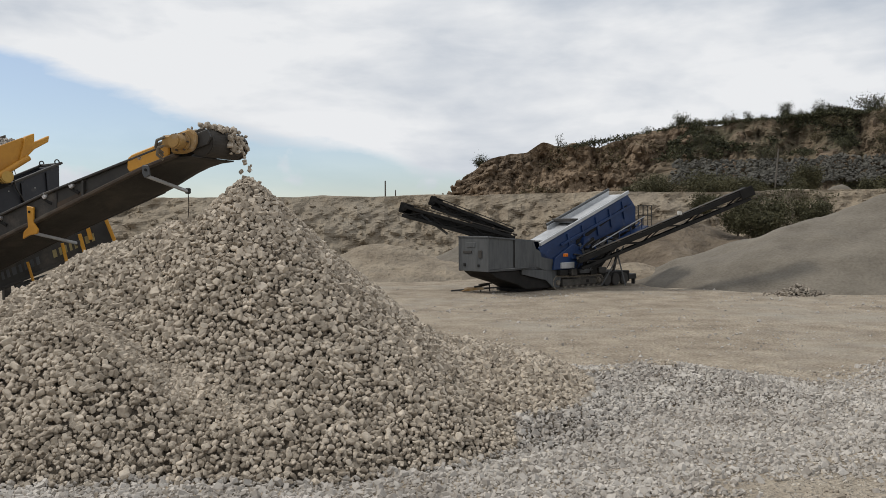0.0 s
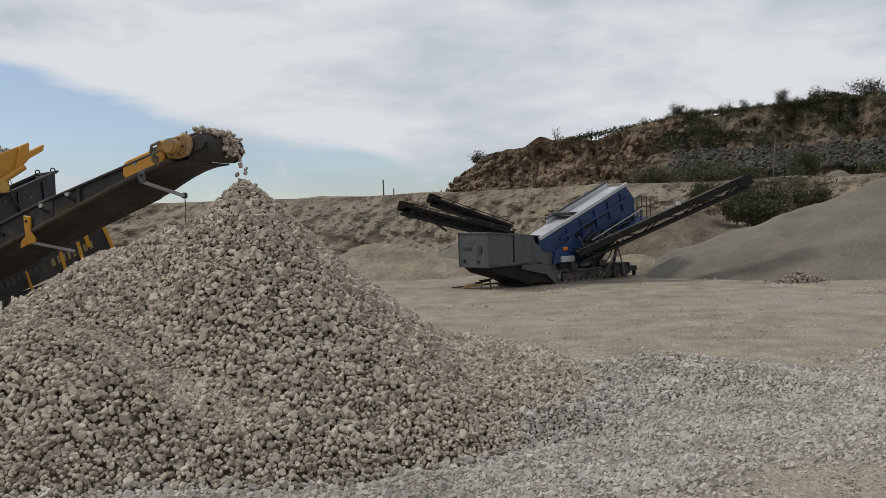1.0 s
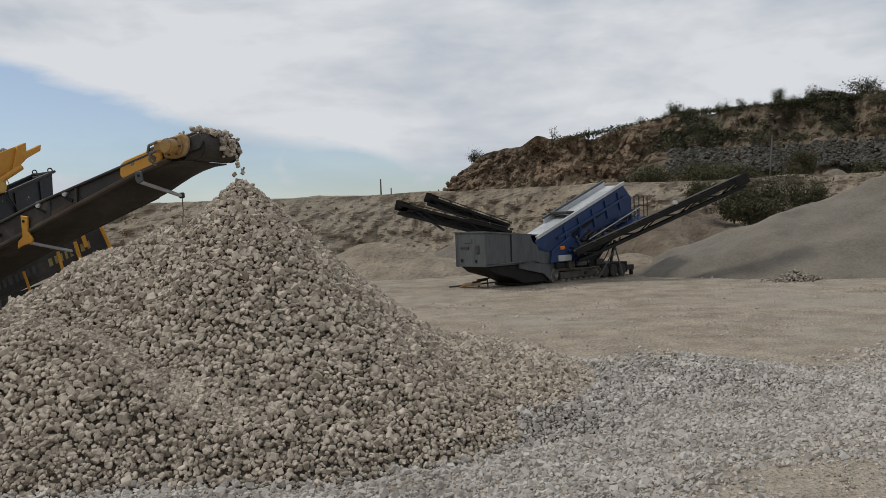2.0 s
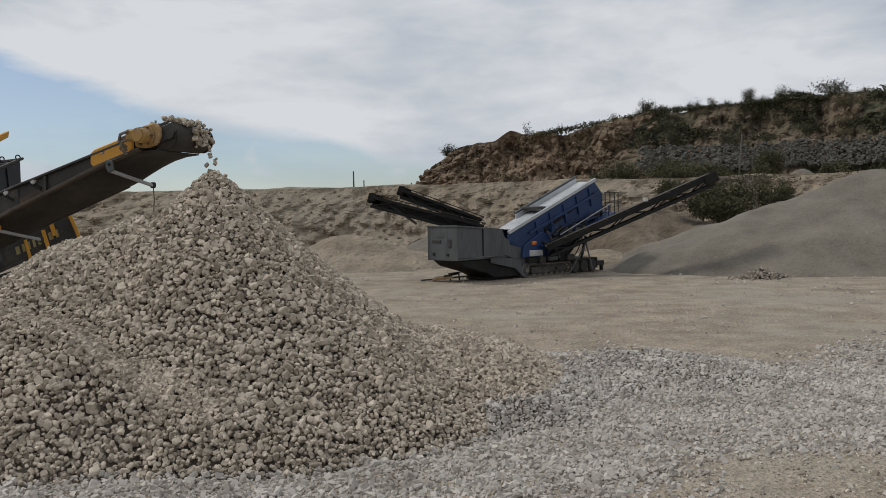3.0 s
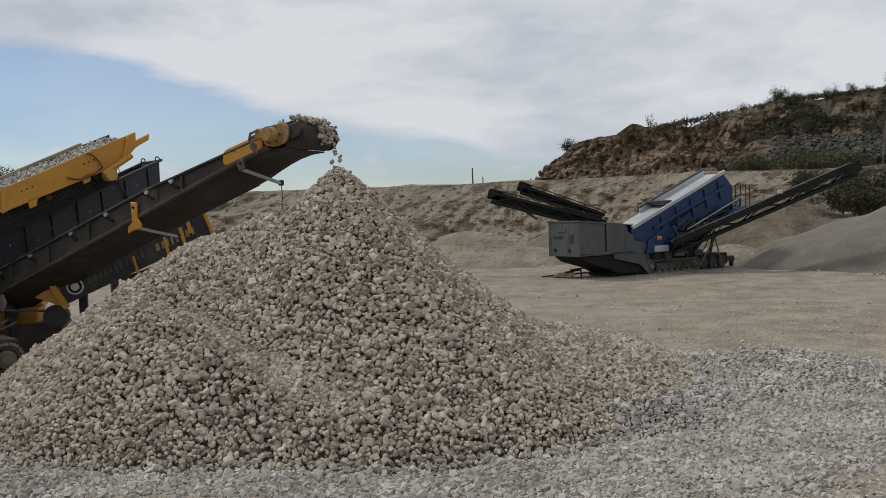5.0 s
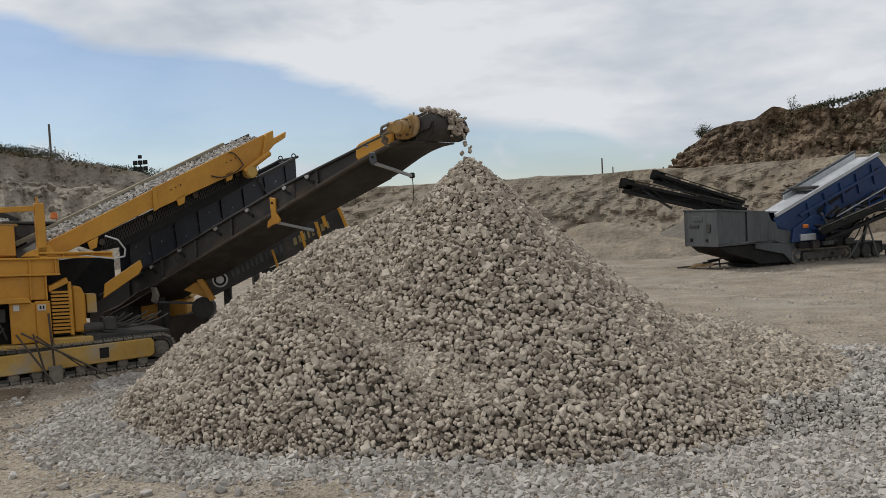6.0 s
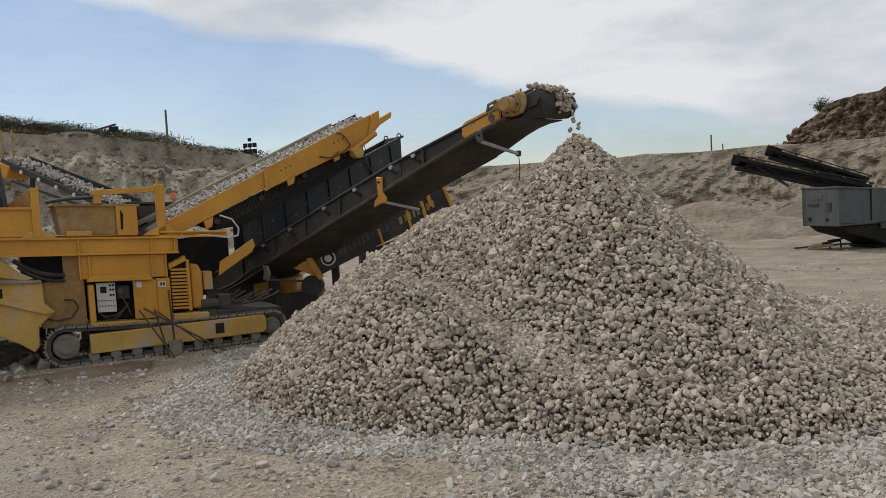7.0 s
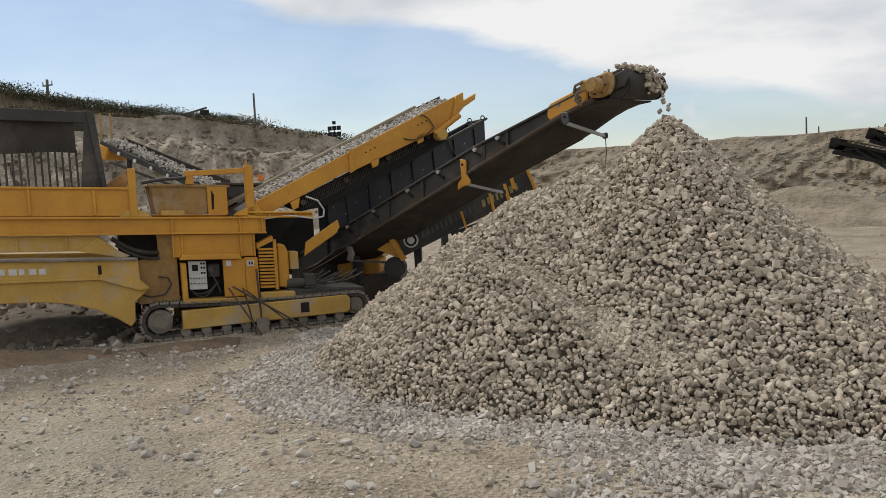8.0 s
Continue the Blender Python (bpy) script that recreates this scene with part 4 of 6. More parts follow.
upart("beacon", tube((2.38, 1.7, 3.12), (2.38, 1.7, 3.26), 0.08, 0.06, seg=14, bevel=0.015), M_orange, "orange warning beacon")

# ---- upper yellow conveyor of the crusher, loaded with stone ----
YC = thing("feed_conveyor", CR.matrix_world.copy(), "yellow inclined conveyor carrying crushed stone, fixed to the crusher", "conveyor")
SL = (4.52 - 2.70) / (6.30 - 2.26)


def yz(s, off=0.0):
    return 2.70 + SL * (s - 2.26) + off


part("side_plate", prism([(2.0, yz(2.0, -0.40)), (4.02, yz(4.02, -0.37)), (4.02, yz(4.02, 0.0)), (2.0, yz(2.0, -0.03))], 0.36, 0.41, 0.008), M_yellow, YC)
part("side_plate", prism([(4.0, yz(4.0, -0.43)), (6.42, yz(6.42, -0.52)), (6.50, yz(6.5, -0.16)), (6.42, yz(6.42, 0.02)), (4.0, yz(4.0, 0.02))], 0.33, 0.38, 0.008), M_yellow, YC)
part("plate_joint", prism([(3.98, yz(3.98, -0.44)), (4.07, yz(4.07, -0.44)), (4.07, yz(4.07, 0.03)), (3.98, yz(3.98, 0.03))], 0.31, 0.34, 0.004), M_yellow, YC)
part("far_side_plate", prism([(1.6, yz(1.6, -0.30)), (5.95, yz(5.95, -0.30)), (5.95, yz(5.95, 0.10)), (1.6, yz(1.6, 0.10))], 1.50, 1.55, 0.008), M_rail, YC)
part("far_top_rail", beam((1.6, 1.5, yz(1.6, 0.12)), (5.95, 1.5, yz(5.95, 0.12)), 0.16, 0.10), M_dustrail, YC, "pale dust-covered far rail")
part("skirt_plate", prism([(1.8, yz(1.8, -0.02)), (5.8, yz(5.8, -0.02)), (5.8, yz(5.8, 0.12)), (1.8, yz(1.8, 0.12))], 1.40, 1.43, 0.004), M_track, YC)
bm = bmesh.new()
secs = []
for s in np.linspace(1.5, 6.45, 12):
    secs.append([bm.verts.new((s, 0.42 + 1.0 * j / 8, yz(s, -0.07 + 0.10 * j / 8))) for j in range(9)])
for a_, b_ in zip(secs, secs[1:]):
    for j in range(8):
        bm.faces.new((a_[j], a_[j + 1], b_[j + 1], b_[j]))
bl = part("belt", bm, M_belt, YC)
bl.modifiers.new("thick", "SOLIDIFY").thickness = 0.02
part("head_drum", tube((6.42, 0.40, yz(6.42, -0.24)), (6.42, 1.46, yz(6.42, -0.24)), 0.15, seg=20, bevel=0.01), M_black, YC)
part("head_box", prism([(5.9, yz(5.9, -0.15)), (6.55, yz(6.55, -0.15)), (6.55, yz(6.55, 0.10)), (5.9, yz(5.9, 0.12))], 1.44, 1.50, 0.006), M_rail, YC)
part("head_bracket", prism([(6.30, yz(6.3, -0.5)), (6.62, yz(6.62, -0.30)), (6.90, yz(6.9, -0.26)), (6.92, yz(6.92, -0.14)), (6.62, yz(6.62, -0.16)), (6.62, yz(6.62, 0.02)), (6.45, yz(6.45, 0.02))], 0.26, 0.40, 0.012), M_yellow, YC)
part("tension_arm", tube((5.9, 0.24, yz(5.9, -0.55)), (6.5, 0.24, yz(6.5, -0.42)), 0.06, seg=12, bevel=0.01), M_yellow, YC)
part("head_motor", tube((6.05, 0.18, yz(6.05, -0.62)), (6.05, 0.45, yz(6.05, -0.62)), 0.13, seg=16, bevel=0.02), M_yellowdusty, YC)
for s in (2.7, 4.45, 5.5):
    part("plate_lug", prism([(s, yz(s, -0.40)), (s + 0.20, yz(s + 0.2, -0.40)), (s + 0.16, yz(s + 0.16, -0.58)), (s + 0.04, yz(s + 0.04, -0.58))], 0.33, 0.39, 0.006), M_yellow, YC)
for s in (4.35, 4.45, 4.55, 5.55, 5.65, 5.75):
    part("bolt", tube((s, 0.315, yz(s, -0.18)), (s, 0.34, yz(s, -0.18)), 0.014, seg=6), M_dark, YC)
part("side_hose", pipe(sag((5.2, 0.30, yz(5.2, -0.30)), (5.9, 0.28, yz(5.9, -0.40)), 0.12, 6) + sag((5.9, 0.28, yz(5.9, -0.40)), (5.6, 0.28, yz(5.6, 0.0)), -0.08, 5), 0.014), M_rail, YC)
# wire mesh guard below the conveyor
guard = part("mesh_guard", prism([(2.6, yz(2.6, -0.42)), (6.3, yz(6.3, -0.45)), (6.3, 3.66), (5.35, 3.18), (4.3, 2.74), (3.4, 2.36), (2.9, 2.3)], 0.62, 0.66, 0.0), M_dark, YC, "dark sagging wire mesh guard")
bm = None
for k in range(62):
    s = 3.0 + k * 0.054
    bm = beam((s, 0.60, yz(s, -0.42)), (s + 0.10, 0.60, yz(s + 0.10, -0.72)), 0.010, 0.012, 0, bm)
    bm = beam((s + 0.10, 0.595, yz(s + 0.10, -0.42)), (s, 0.595, yz(s, -0.70)), 0.010, 0.012, 0, bm)
tagged(part("guard_wire", bm, M_grille, guard), kind="stuff")
for k in range(4):
    part("idler_roller", tube((3.0 + 0.95 * k, 0.5, yz(3.0 + 0.95 * k, -0.55)), (3.0 + 0.95 * k, 1.4, yz(3.0 + 0.95 * k, -0.55)), 0.06, seg=12), M_rail, YC)
sp = rng.uniform([2.0, 0.47], [6.4, 1.38], (1500, 2))
sz = rng.lognormal(math.log(0.030), 0.35, 1500).clip(0.014, 0.07)
lp = np.stack([sp[:, 0], sp[:, 1], 2.70 + SL * (sp[:, 0] - 2.26) - 0.05 + 0.10 * (sp[:, 1] - 0.42) + 0.05 * rng.random(1500)], 1)
ld = scatter("belt_stones", lp, sz, SMALL, M_gravel, "fine crushed stone riding on the conveyor belt", "stones", rng)
ld.matrix_world = CR.matrix_world.copy()


# ---- black discharge conveyor ----
DC = thing("discharge_conveyor", pose(-3.606, 12.827, 0, 0, 0, -20), "long black discharge conveyor with yellow fittings, dropping stone on the pile", "conveyor")
W = 0.95


def top_z(s):
    return 4.26 + 0.289 * s if s > -3.3 else 3.306 + 0.352 * (s + 3.3)


def rail_z(s):
    return 4.05 + 0.289 * s if s > -1.2 else 3.703 + 0.37 * (s + 1.2)


def pan_z(s):
    return 3.56 + 0.352 * (s + 1) if s > -3.62 else 2.638 + 0.387 * (s + 3.62)


SIDE = [(-9.3, rail_z(-9.3)), (-1.2, rail_z(-1.2)), (-0.35, rail_z(-0.35)), (-0.05, 4.02), (0.02, 4.14), (-0.05, 4.26), (-0.6, top_z(-0.6) + 0.02), (-3.3, top_z(-3.3)), (-9.3, top_z(-9.3))]
part("near_side", prism(SIDE, 0.0, 0.04, 0.008), M_black, DC)
part("far_side", prism(SIDE, W, W + 0.04, 0.008), M_black, DC)
part("lower_rail", beam((-9.3, -0.02, rail_z(-9.3)), (-1.2, -0.02, rail_z(-1.2)), 0.10, 0.055), M_rail, DC, "rust-brown lower side rail")
part("head_rail", beam((-1.2, -0.02, rail_z(-1.2)), (-0.6, -0.02, rail_z(-0.6)), 0.10, 0.055), M_rail, DC)
part("top_edge", beam((-9.3, -0.01, top_z(-9.3)), (-3.3, -0.01, top_z(-3.3)), 0.09, 0.04), M_black, DC)
part("top_edge", beam((-3.3, -0.01, top_z(-3.3)), (-0.8, -0.01, top_z(-0.8)), 0.09, 0.04), M_black, DC)
part("knee_plate", prism([(-3.55, rail_z(-3.55) + 0.04), (-3.05, rail_z(-3.05) + 0.04), (-3.05, top_z(-3.05) - 0.04), (-3.55, top_z(-3.55) - 0.04)], -0.02, 0.0, 0.004), M_black, DC)
for s in (-8.2, -7.0, -5.9, -4.8, -2.5):
    part("side_gusset", prism([(s, rail_z(s) + 0.03), (s + 0.05, rail_z(s + 0.05) + 0.03), (s + 0.05, top_z(s + 0.05) - 0.03), (s, top_z(s) - 0.03)], -0.05, 0.0, 0.004), M_black, DC)
part("pan_edge", beam((-9.3, W - 0.02, pan_z(-9.3)), (-3.62, W - 0.02, pan_z(-3.62)), 0.05, 0.05), M_black, DC)
part("pan_edge", beam((-3.62, W - 0.02, pan_z(-3.62)), (-1.6, W - 0.02, pan_z(-1.6)), 0.05, 0.05), M_black, DC)
# return belt and pan below, a shallow belly from the near rail down to the far edge
bm = bmesh.new()
secs = []
for s in np.linspace(-9.4, -0.20, 40):
    row = []
    for j in range(9):
        f = j / 8
        z = rail_z(s) * (1 - f) + pan_z(s) * f - 0.02 * math.sin(math.pi * f)
        g = max(0.0, 1 + (s + 0.20) / 1.3) ** 1.5
        z = z * (1 - g) + 3.835 * g
        row.append(bm.verts.new((s, 0.03 + (W - 0.05) * f, z)))
    secs.append(row)
for a_, b_ in zip(secs, secs[1:]):
    for j in range(8):
        bm.faces.new((a_[j], b_[j], b_[j + 1], a_[j + 1]))
ob = part("return_belt", bm, M_belt, DC, "dusty black return belt")
ob.modifiers.new("thick", "SOLIDIFY").thickness = 0.02
for p_ in ob.data.polygons:
    p_.use_smooth = True
# head drum with the belt wrapped round it
part("head_drum", tube((-0.20, 0.05, 4.06), (-0.20, W - 0.02, 4.06), 0.22, seg=30, bevel=0.015), M_belt, DC)
bm = bmesh.new()
secs = []
for s in np.linspace(-9.0, -0.22, 20):
    secs.append([bm.verts.new((s, 0.06 + (W - 0.1) * j / 8, (4.285 + 0.289 * (s + 0.2) if s > -0.9 else top_z(s) - 0.02) - 0.09 * math.sin(math.pi * j / 8) * min(1, -s / 1.2))) for j in range(9)])
for a_, b_ in zip(secs, secs[1:]):
    for j in range(8):
        bm.faces.new((a_[j], a_[j + 1], b_[j + 1], b_[j]))
part("carrying_belt", bm, M_belt, DC).modifiers.new("thick", "SOLIDIFY").thickness = 0.02
part("drum_flange", tube((-0.18, W + 0.02, 4.06), (-0.18, W + 0.09, 4.06), 0.21, seg=24, bevel=0.02), M_rail, DC)
part("bearing_block", box(-0.30, -0.06, W + 0.09, W + 0.17, 3.94, 4.16, 0.03), M_rail, DC)
part("bearing_cap", tube((-0.18, W + 0.17, 4.06), (-0.18, W + 0.21, 4.06), 0.07, seg=14, bevel=0.01), M_track, DC)
# drive on the near side
mot = part("drive_housing", prism([(-0.66, 3.90), (-0.44, 3.88), (-0.26, 3.93), (-0.19, 4.06), (-0.20, 4.19), (-0.30, 4.27), (-0.50, 4.22), (-0.68, 4.12)], -0.10, 0.0, 0.03), M_rusty, DC, "yellow drive housing at the head drum")
part("drive_motor", tube((-0.42, -0.34, 4.06), (-0.42, -0.10, 4.06), 0.115, seg=20, bevel=0.02), M_rusty, mot)
part("gear_flange", tube((-0.42, -0.16, 4.06), (-0.42, -0.11, 4.06), 0.15, seg=20, bevel=0.01), M_rusty, mot)
for k in range(6):
    a = k * math.pi / 3
    part("flange_bolt", tube((-0.42 + 0.14 * math.cos(a), -0.19, 4.06 + 0.14 * math.sin(a)), (-0.42 + 0.14 * math.cos(a), -0.15, 4.06 + 0.14 * math.sin(a)), 0.015, seg=6), M_rail, mot)
part("motor_block", box(-0.68, -0.46, -0.30, -0.10, 3.98, 4.16, 0.03), M_rusty, mot)
for k, (dz, o) in enumerate(((0.02, 0.0), (0.07, 0.05), (-0.04, 0.02))):
    part("motor_hose", pipe([(-0.60, -0.26 - o, 4.06 + dz), (-0.76, -0.24 - o, 4.02 + dz), (-0.84, -0.18 - o, 3.92 + dz), (-0.80, -0.10, 3.84 + dz)], 0.022), M_track, mot)
part("side_shield", prism([(-1.56, 3.68), (-1.50, 3.62), (-0.80, 3.83), (-0.72, 3.88), (-0.73, 4.12), (-1.46, 3.91), (-1.55, 3.85)], -0.05, -0.01, 0.02), M_yellow, DC, "yellow guard plate on the head end")
# cross bars, brackets and hooks
for s, c in ((-1.20, M_steel), (-3.62, M_yellow)):
    z = rail_z(s)
    bk = part("bar_bracket", prism([(s - 0.02, z + 0.03), (s + 0.10, z + 0.02), (s + 0.12, z - 0.14), (s + 0.02, z - 0.18), (s - 0.03, z - 0.10)] if c is M_steel else [(s - 0.02, z + (0.30 if c is M_yellow else 0.03)), (s + 0.13, z + (0.28 if c is M_yellow else 0.02)), (s + 0.12, z + 0.02), (s + 0.22, z - 0.10), (s + 0.20, z - 0.17), (s + 0.02, z - 0.20), (s - 0.12, z - 0.26), (s - 0.10, z - 0.14), (s, z - 0.06)], -0.09, -0.05, 0.008), c, DC)
    part("bracket_pin", tube((s + 0.05, -0.11, z + 0.2 if c is M_yellow else z - 0.05), (s + 0.05, -0.08, z + 0.2 if c is M_yellow else z - 0.05), 0.022, seg=8), M_dark, bk)
    part("cross_bar", beam((s + 0.05, -0.06, z - 0.15), (s + 0.05, W + 0.02, z - 0.36), 0.06, 0.05), M_silver, DC, "bare steel cross bar")
    part("bar_shoe", box(s, s + 0.10, W - 0.02, W + 0.05, z - 0.40, z - 0.30, 0.02), M_black, DC)
z = rail_z(-7.25)
part("tail_bracket", prism([(-7.35, z - 0.05), (-7.18, z - 0.05), (-7.10, z - 0.22), (-7.2, z - 0.40), (-7.36, z - 0.34), (-7.30, z - 0.2)], -0.1, -0.04, 0.015), M_track, DC)
part("cross_bar", beam((-7.2, -0.06, z - 0.36), (-7.2, W + 0.1, z - 0.52), 0.06, 0.05), M_steel, DC)
for s in (-1.30, -2.72, -3.30, -4.32, -5.25, -6.40, -7.35):
    part("belt_roller", tube((s, -0.05, top_z(s) - 0.03), (s, 0.02, top_z(s) - 0.03), 0.055, seg=14, bevel=0.012), M_chrome, DC)
    part("roller_arm", prism([(s - 0.05, top_z(s) - 0.06), (s + 0.16, top_z(s) - 0.14), (s + 0.14, top_z(s) - 0.19), (s - 0.05, top_z(s) - 0.1)], -0.03, -0.005, 0.004), M_dark, DC)
for s in (-2.4, -4.6, -6.2):
    part("rust_patch", prism([(s - 0.8, rail_z(s - 0.8) + 0.05), (s - 0.1, rail_z(s - 0.1) + 0.06), (s, rail_z(s) + 0.12), (s - 0.7, rail_z(s - 0.7) + 0.14)], -0.008, 0.0, 0.0), M_rail, DC)
part("tail_frame", prism([(-9.9, 0.30), (-9.3, 0.34), (-8.4, 0.70), (-8.4, 1.45), (-9.3, 1.14), (-9.9, 0.90)], 0.05, 0.86, 0.02), M_black, DC)
part("tail_hose", pipe([(-7.1, -0.06, 1.50), (-7.8, -0.08, 1.30), (-8.5, -0.08, 0.98), (-9.2, -0.07, 0.80)], 0.024), M_rail, DC)
part("tail_hose", pipe([(-7.2, -0.08, 1.40), (-8.0, -0.10, 1.08), (-8.7, -0.1, 0.84), (-9.3, -0.08, 0.62)], 0.02), M_rail, DC)
part("tail_leg", beam((-9.0, 0.45, 0.0), (-8.8, 0.45, 0.55), 0.12, 0.12), M_black, DC)
part("tail_leg", beam((-7.7, 0.45, 0.0), (-7.6, 0.45, 1.0), 0.12, 0.12), M_black, DC)
part("hanging_cable", pipe([(-1.15, W + 0.02, rail_z(-1.15) - 0.36), (-1.14, W + 0.02, 3.1), (-1.17, W + 0.02, 2.78)], 0.008), M_rail, DC)
part("cable_plug", tube((-1.17, W + 0.02, 2.82), (-1.19, W + 0.02, 2.44), 0.014, seg=8), M_black, DC)

# ---- navy box below the yellow conveyor ----
NB = thing("receiving_hopper", CR.matrix_world.copy(), "navy-black open steel receiving box between the conveyors", "hopper")


def nz(s, off=0.0):
    return 2.49 + 0.455 * (s - 3.98) + off


part("near_wall", prism([(3.75, nz(3.75, -0.64)), (7.64, nz(7.64, -0.55)), (7.64, nz(7.64)), (3.75, nz(3.75))], 1.40, 1.44, 0.006), M_navy, NB)
part("far_wall", prism([(3.75, nz(3.75, -0.7)), (7.64, nz(7.64, -0.55)), (7.64, nz(7.64)), (3.75, nz(3.75))], 2.30, 2.34, 0.006), M_navy, NB)
part("end_wall", prism([(7.58, nz(7.58, -0.5)), (7.64, nz(7.64, -0.5)), (7.64, nz(7.64)), (7.58, nz(7.58))], 1.44, 2.30, 0.004), M_navy, NB)
part("box_floor", prism([(3.75, nz(3.75, -0.75)), (7.6, nz(7.6, -0.55)), (7.6, nz(7.6, -0.5)), (3.75, nz(3.75, -0.7))], 1.44, 2.30, 0.004), M_navy, NB)
part("top_lip", beam((3.7, 1.41, nz(3.7, 0.02)), (7.7, 1.41, nz(7.7, 0.02)), 0.12, 0.05), M_black, NB)
part("far_lip", beam((3.7, 2.32, nz(3.7, 0.02)), (7.7, 2.32, nz(7.7, 0.02)), 0.10, 0.05), M_black, NB)
part("end_lip", beam((7.64, 1.38, nz(7.64, 0.02)), (7.64, 2.36, nz(7.64, 0.02)), 0.08, 0.05), M_black, NB)
for k in range(7):
    s = 4.15 + 0.53 * k
    part("wall_rib", prism([(s, nz(s, -0.05)), (s + 0.05, nz(s + 0.05, -0.05)), (s + 0.09, nz(s + 0.09, -0.62)), (s + 0.04, nz(s + 0.04, -0.62))], 1.35, 1.41, 0.004), M_navy, NB)
for s, y in ((7.60, 1.41), (5.1, 1.41), (7.62, 2.2)):
    bm = None
    for k in range(10):
        a0, a1 = k * math.pi / 5, (k + 1) * math.pi / 5
        bm = tube((s + 0.05 * math.cos(a0), y, nz(s, 0.08) + 0.05 * math.sin(a0)), (s + 0.05 * math.cos(a1), y, nz(s, 0.08) + 0.05 * math.sin(a1)), 0.014, seg=6, bm=bm)
    part("lifting_eye", bm, M_black, NB)
part("wall_chain", pipe([(6.65, 1.34, nz(6.65, 0.1)), (6.68, 1.32, nz(6.68, -0.1)), (6.80, 1.32, nz(6.8, -0.35)), (6.86, 1.32, nz(6.86, -0.5))], 0.018), M_black, NB)
for k in range(14):
    s, o = 3.85 + 0.27 * k, -0.12 - 0.4 * ((k * 7) % 10) / 10
    part("paint_chip", prism([(s, nz(s, o)), (s + 0.03, nz(s, o)), (s + 0.02, nz(s, o + 0.03))], 1.392, 1.40, 0), M_panel, NB)
part("prop_leg", beam((4.4, 1.7, 0.0), (4.4, 1.7, nz(4.4, -0.6)), 0.14, 0.14), M_black, NB)
part("prop_leg", beam((6.6, 1.7, 0.0), (6.6, 1.7, nz(6.6, -0.5)), 0.14, 0.14), M_black, NB)

# stones riding over the drum and dropping to the apex
sp = rng.uniform([-0.9, 0.12], [-0.02, W - 0.08], (150, 2))
zz = 4.30 + 0.289 * (sp[:, 0] + 0.2) + rng.uniform(-0.02, 0.09, 150)
over = sp[:, 0] > -0.2
zz[over] = 4.06 + np.sqrt(np.clip(0.26 ** 2 - (sp[over, 0] + 0.2) ** 2, 0, 1)) + 0.02
p1 = np.stack([sp[:, 0], sp[:, 1], zz], 1)
p1 = p1[(p1[:, 1] > 0.25) | (rng.random(150) < 0.4)]
nose = np.stack([rng.uniform(0.0, 0.10, 34), rng.uniform(0.45, 0.95, 34), rng.uniform(3.9, 4.24, 34)], 1)
st = scatter("drum_stones", np.concatenate([p1, nose]), rng.uniform(0.03, 0.068, len(p1) + 34), SHAPES, M_stone, "pale crushed stones tipping over the head drum", "stones", rng)
st.matrix_world = DC.matrix_world.copy()
fall = np.array([(0.16, 0.70, 3.86), (0.12, 0.76, 3.80), (0.20, 0.66, 3.76), (0.20, 0.78, 3.70), (0.24, 0.72, 3.66), (0.16, 0.60, 3.63), (0.14, 0.72, 3.92), (0.24, 0.76, 3.73)])
st = scatter("falling_stones", fall, rng.uniform(0.028, 0.050, len(fall)), SHAPES, M_stone, "handful of pale stones dropping on the heap", "stones", rng)
st.matrix_world = DC.matrix_world.copy()

# ---- black screener behind, mostly hidden by the pile ----
a_ = Vector((-9.43, 15.85, 0))
SC = thing("tracked_screener", pose(-9.43, 15.85, 0, 0, 0, 20), "black and yellow screening plant behind the stone pile", "screener")
part("side_board", prism([(-0.22, 1.68), (0.0, 1.14), (2.86, 2.42), (2.75, 2.92)], 0.0, 0.05, 0.008), M_black, SC, "dusty black side board with faded lettering")
part("board_edge", beam((-0.02, -0.02, 1.16), (2.86, -0.02, 2.44), 0.08, 0.06), M_black, SC)
lg = part("logo_plate", tube((0.16, -0.012, 1.48), (0.16, 0.0, 1.48), 0.165, seg=28), M_white, SC, "round white plate with a plain dark mark")
part("logo_mark", tube((0.16, -0.02, 1.48), (0.16, -0.012, 1.48), 0.13, seg=20), M_dark, lg)
part("logo_dot", tube((0.16, -0.026, 1.48), (0.16, -0.02, 1.48), 0.085, seg=12), M_white, lg)
rb = random.Random(8)
u = 0.42
while u < 2.55:
    wd = rb.uniform(0.045, 0.075)
    if not 1.50 < u < 1.72:
        z = 1.42 + 0.448 * (u - 0.2)
        part("letter_bar", prism([(u, z), (u + wd, z + 0.448 * wd), (u + wd - 0.03, z + 0.448 * wd + 0.15), (u - 0.03, z + 0.15)], -0.008, 0.0, 0.0), M_letter if u > 1.6 else M_steel, SC)
    u += wd + 0.045
for p_, q_, w_ in (((-0.30, -0.06, 1.62), (0.0, -0.06, 1.06), 0.12), ((1.30, -0.1, 2.06), (1.40, -0.1, 1.66), 0.05), ((1.93, -0.12, 2.42), (2.02, -0.12, 1.98), 0.06), ((2.25, -0.12, 2.60), (2.36, -0.12, 2.14), 0.07), ((2.72, -0.1, 2.95), (2.92, -0.1, 2.40), 0.07), ((2.40, -0.05, 2.72), (2.46, -0.05, 2.48), 0.08)):
    part("yellow_strut", beam(p_, q_, w_, w_), M_yellow, SC)
part("end_triangle", prism([(-0.62, 1.30), (-0.10, 1.62), (-0.02, 1.05)], 0.02, 0.1, 0.01), M_yellow, SC)
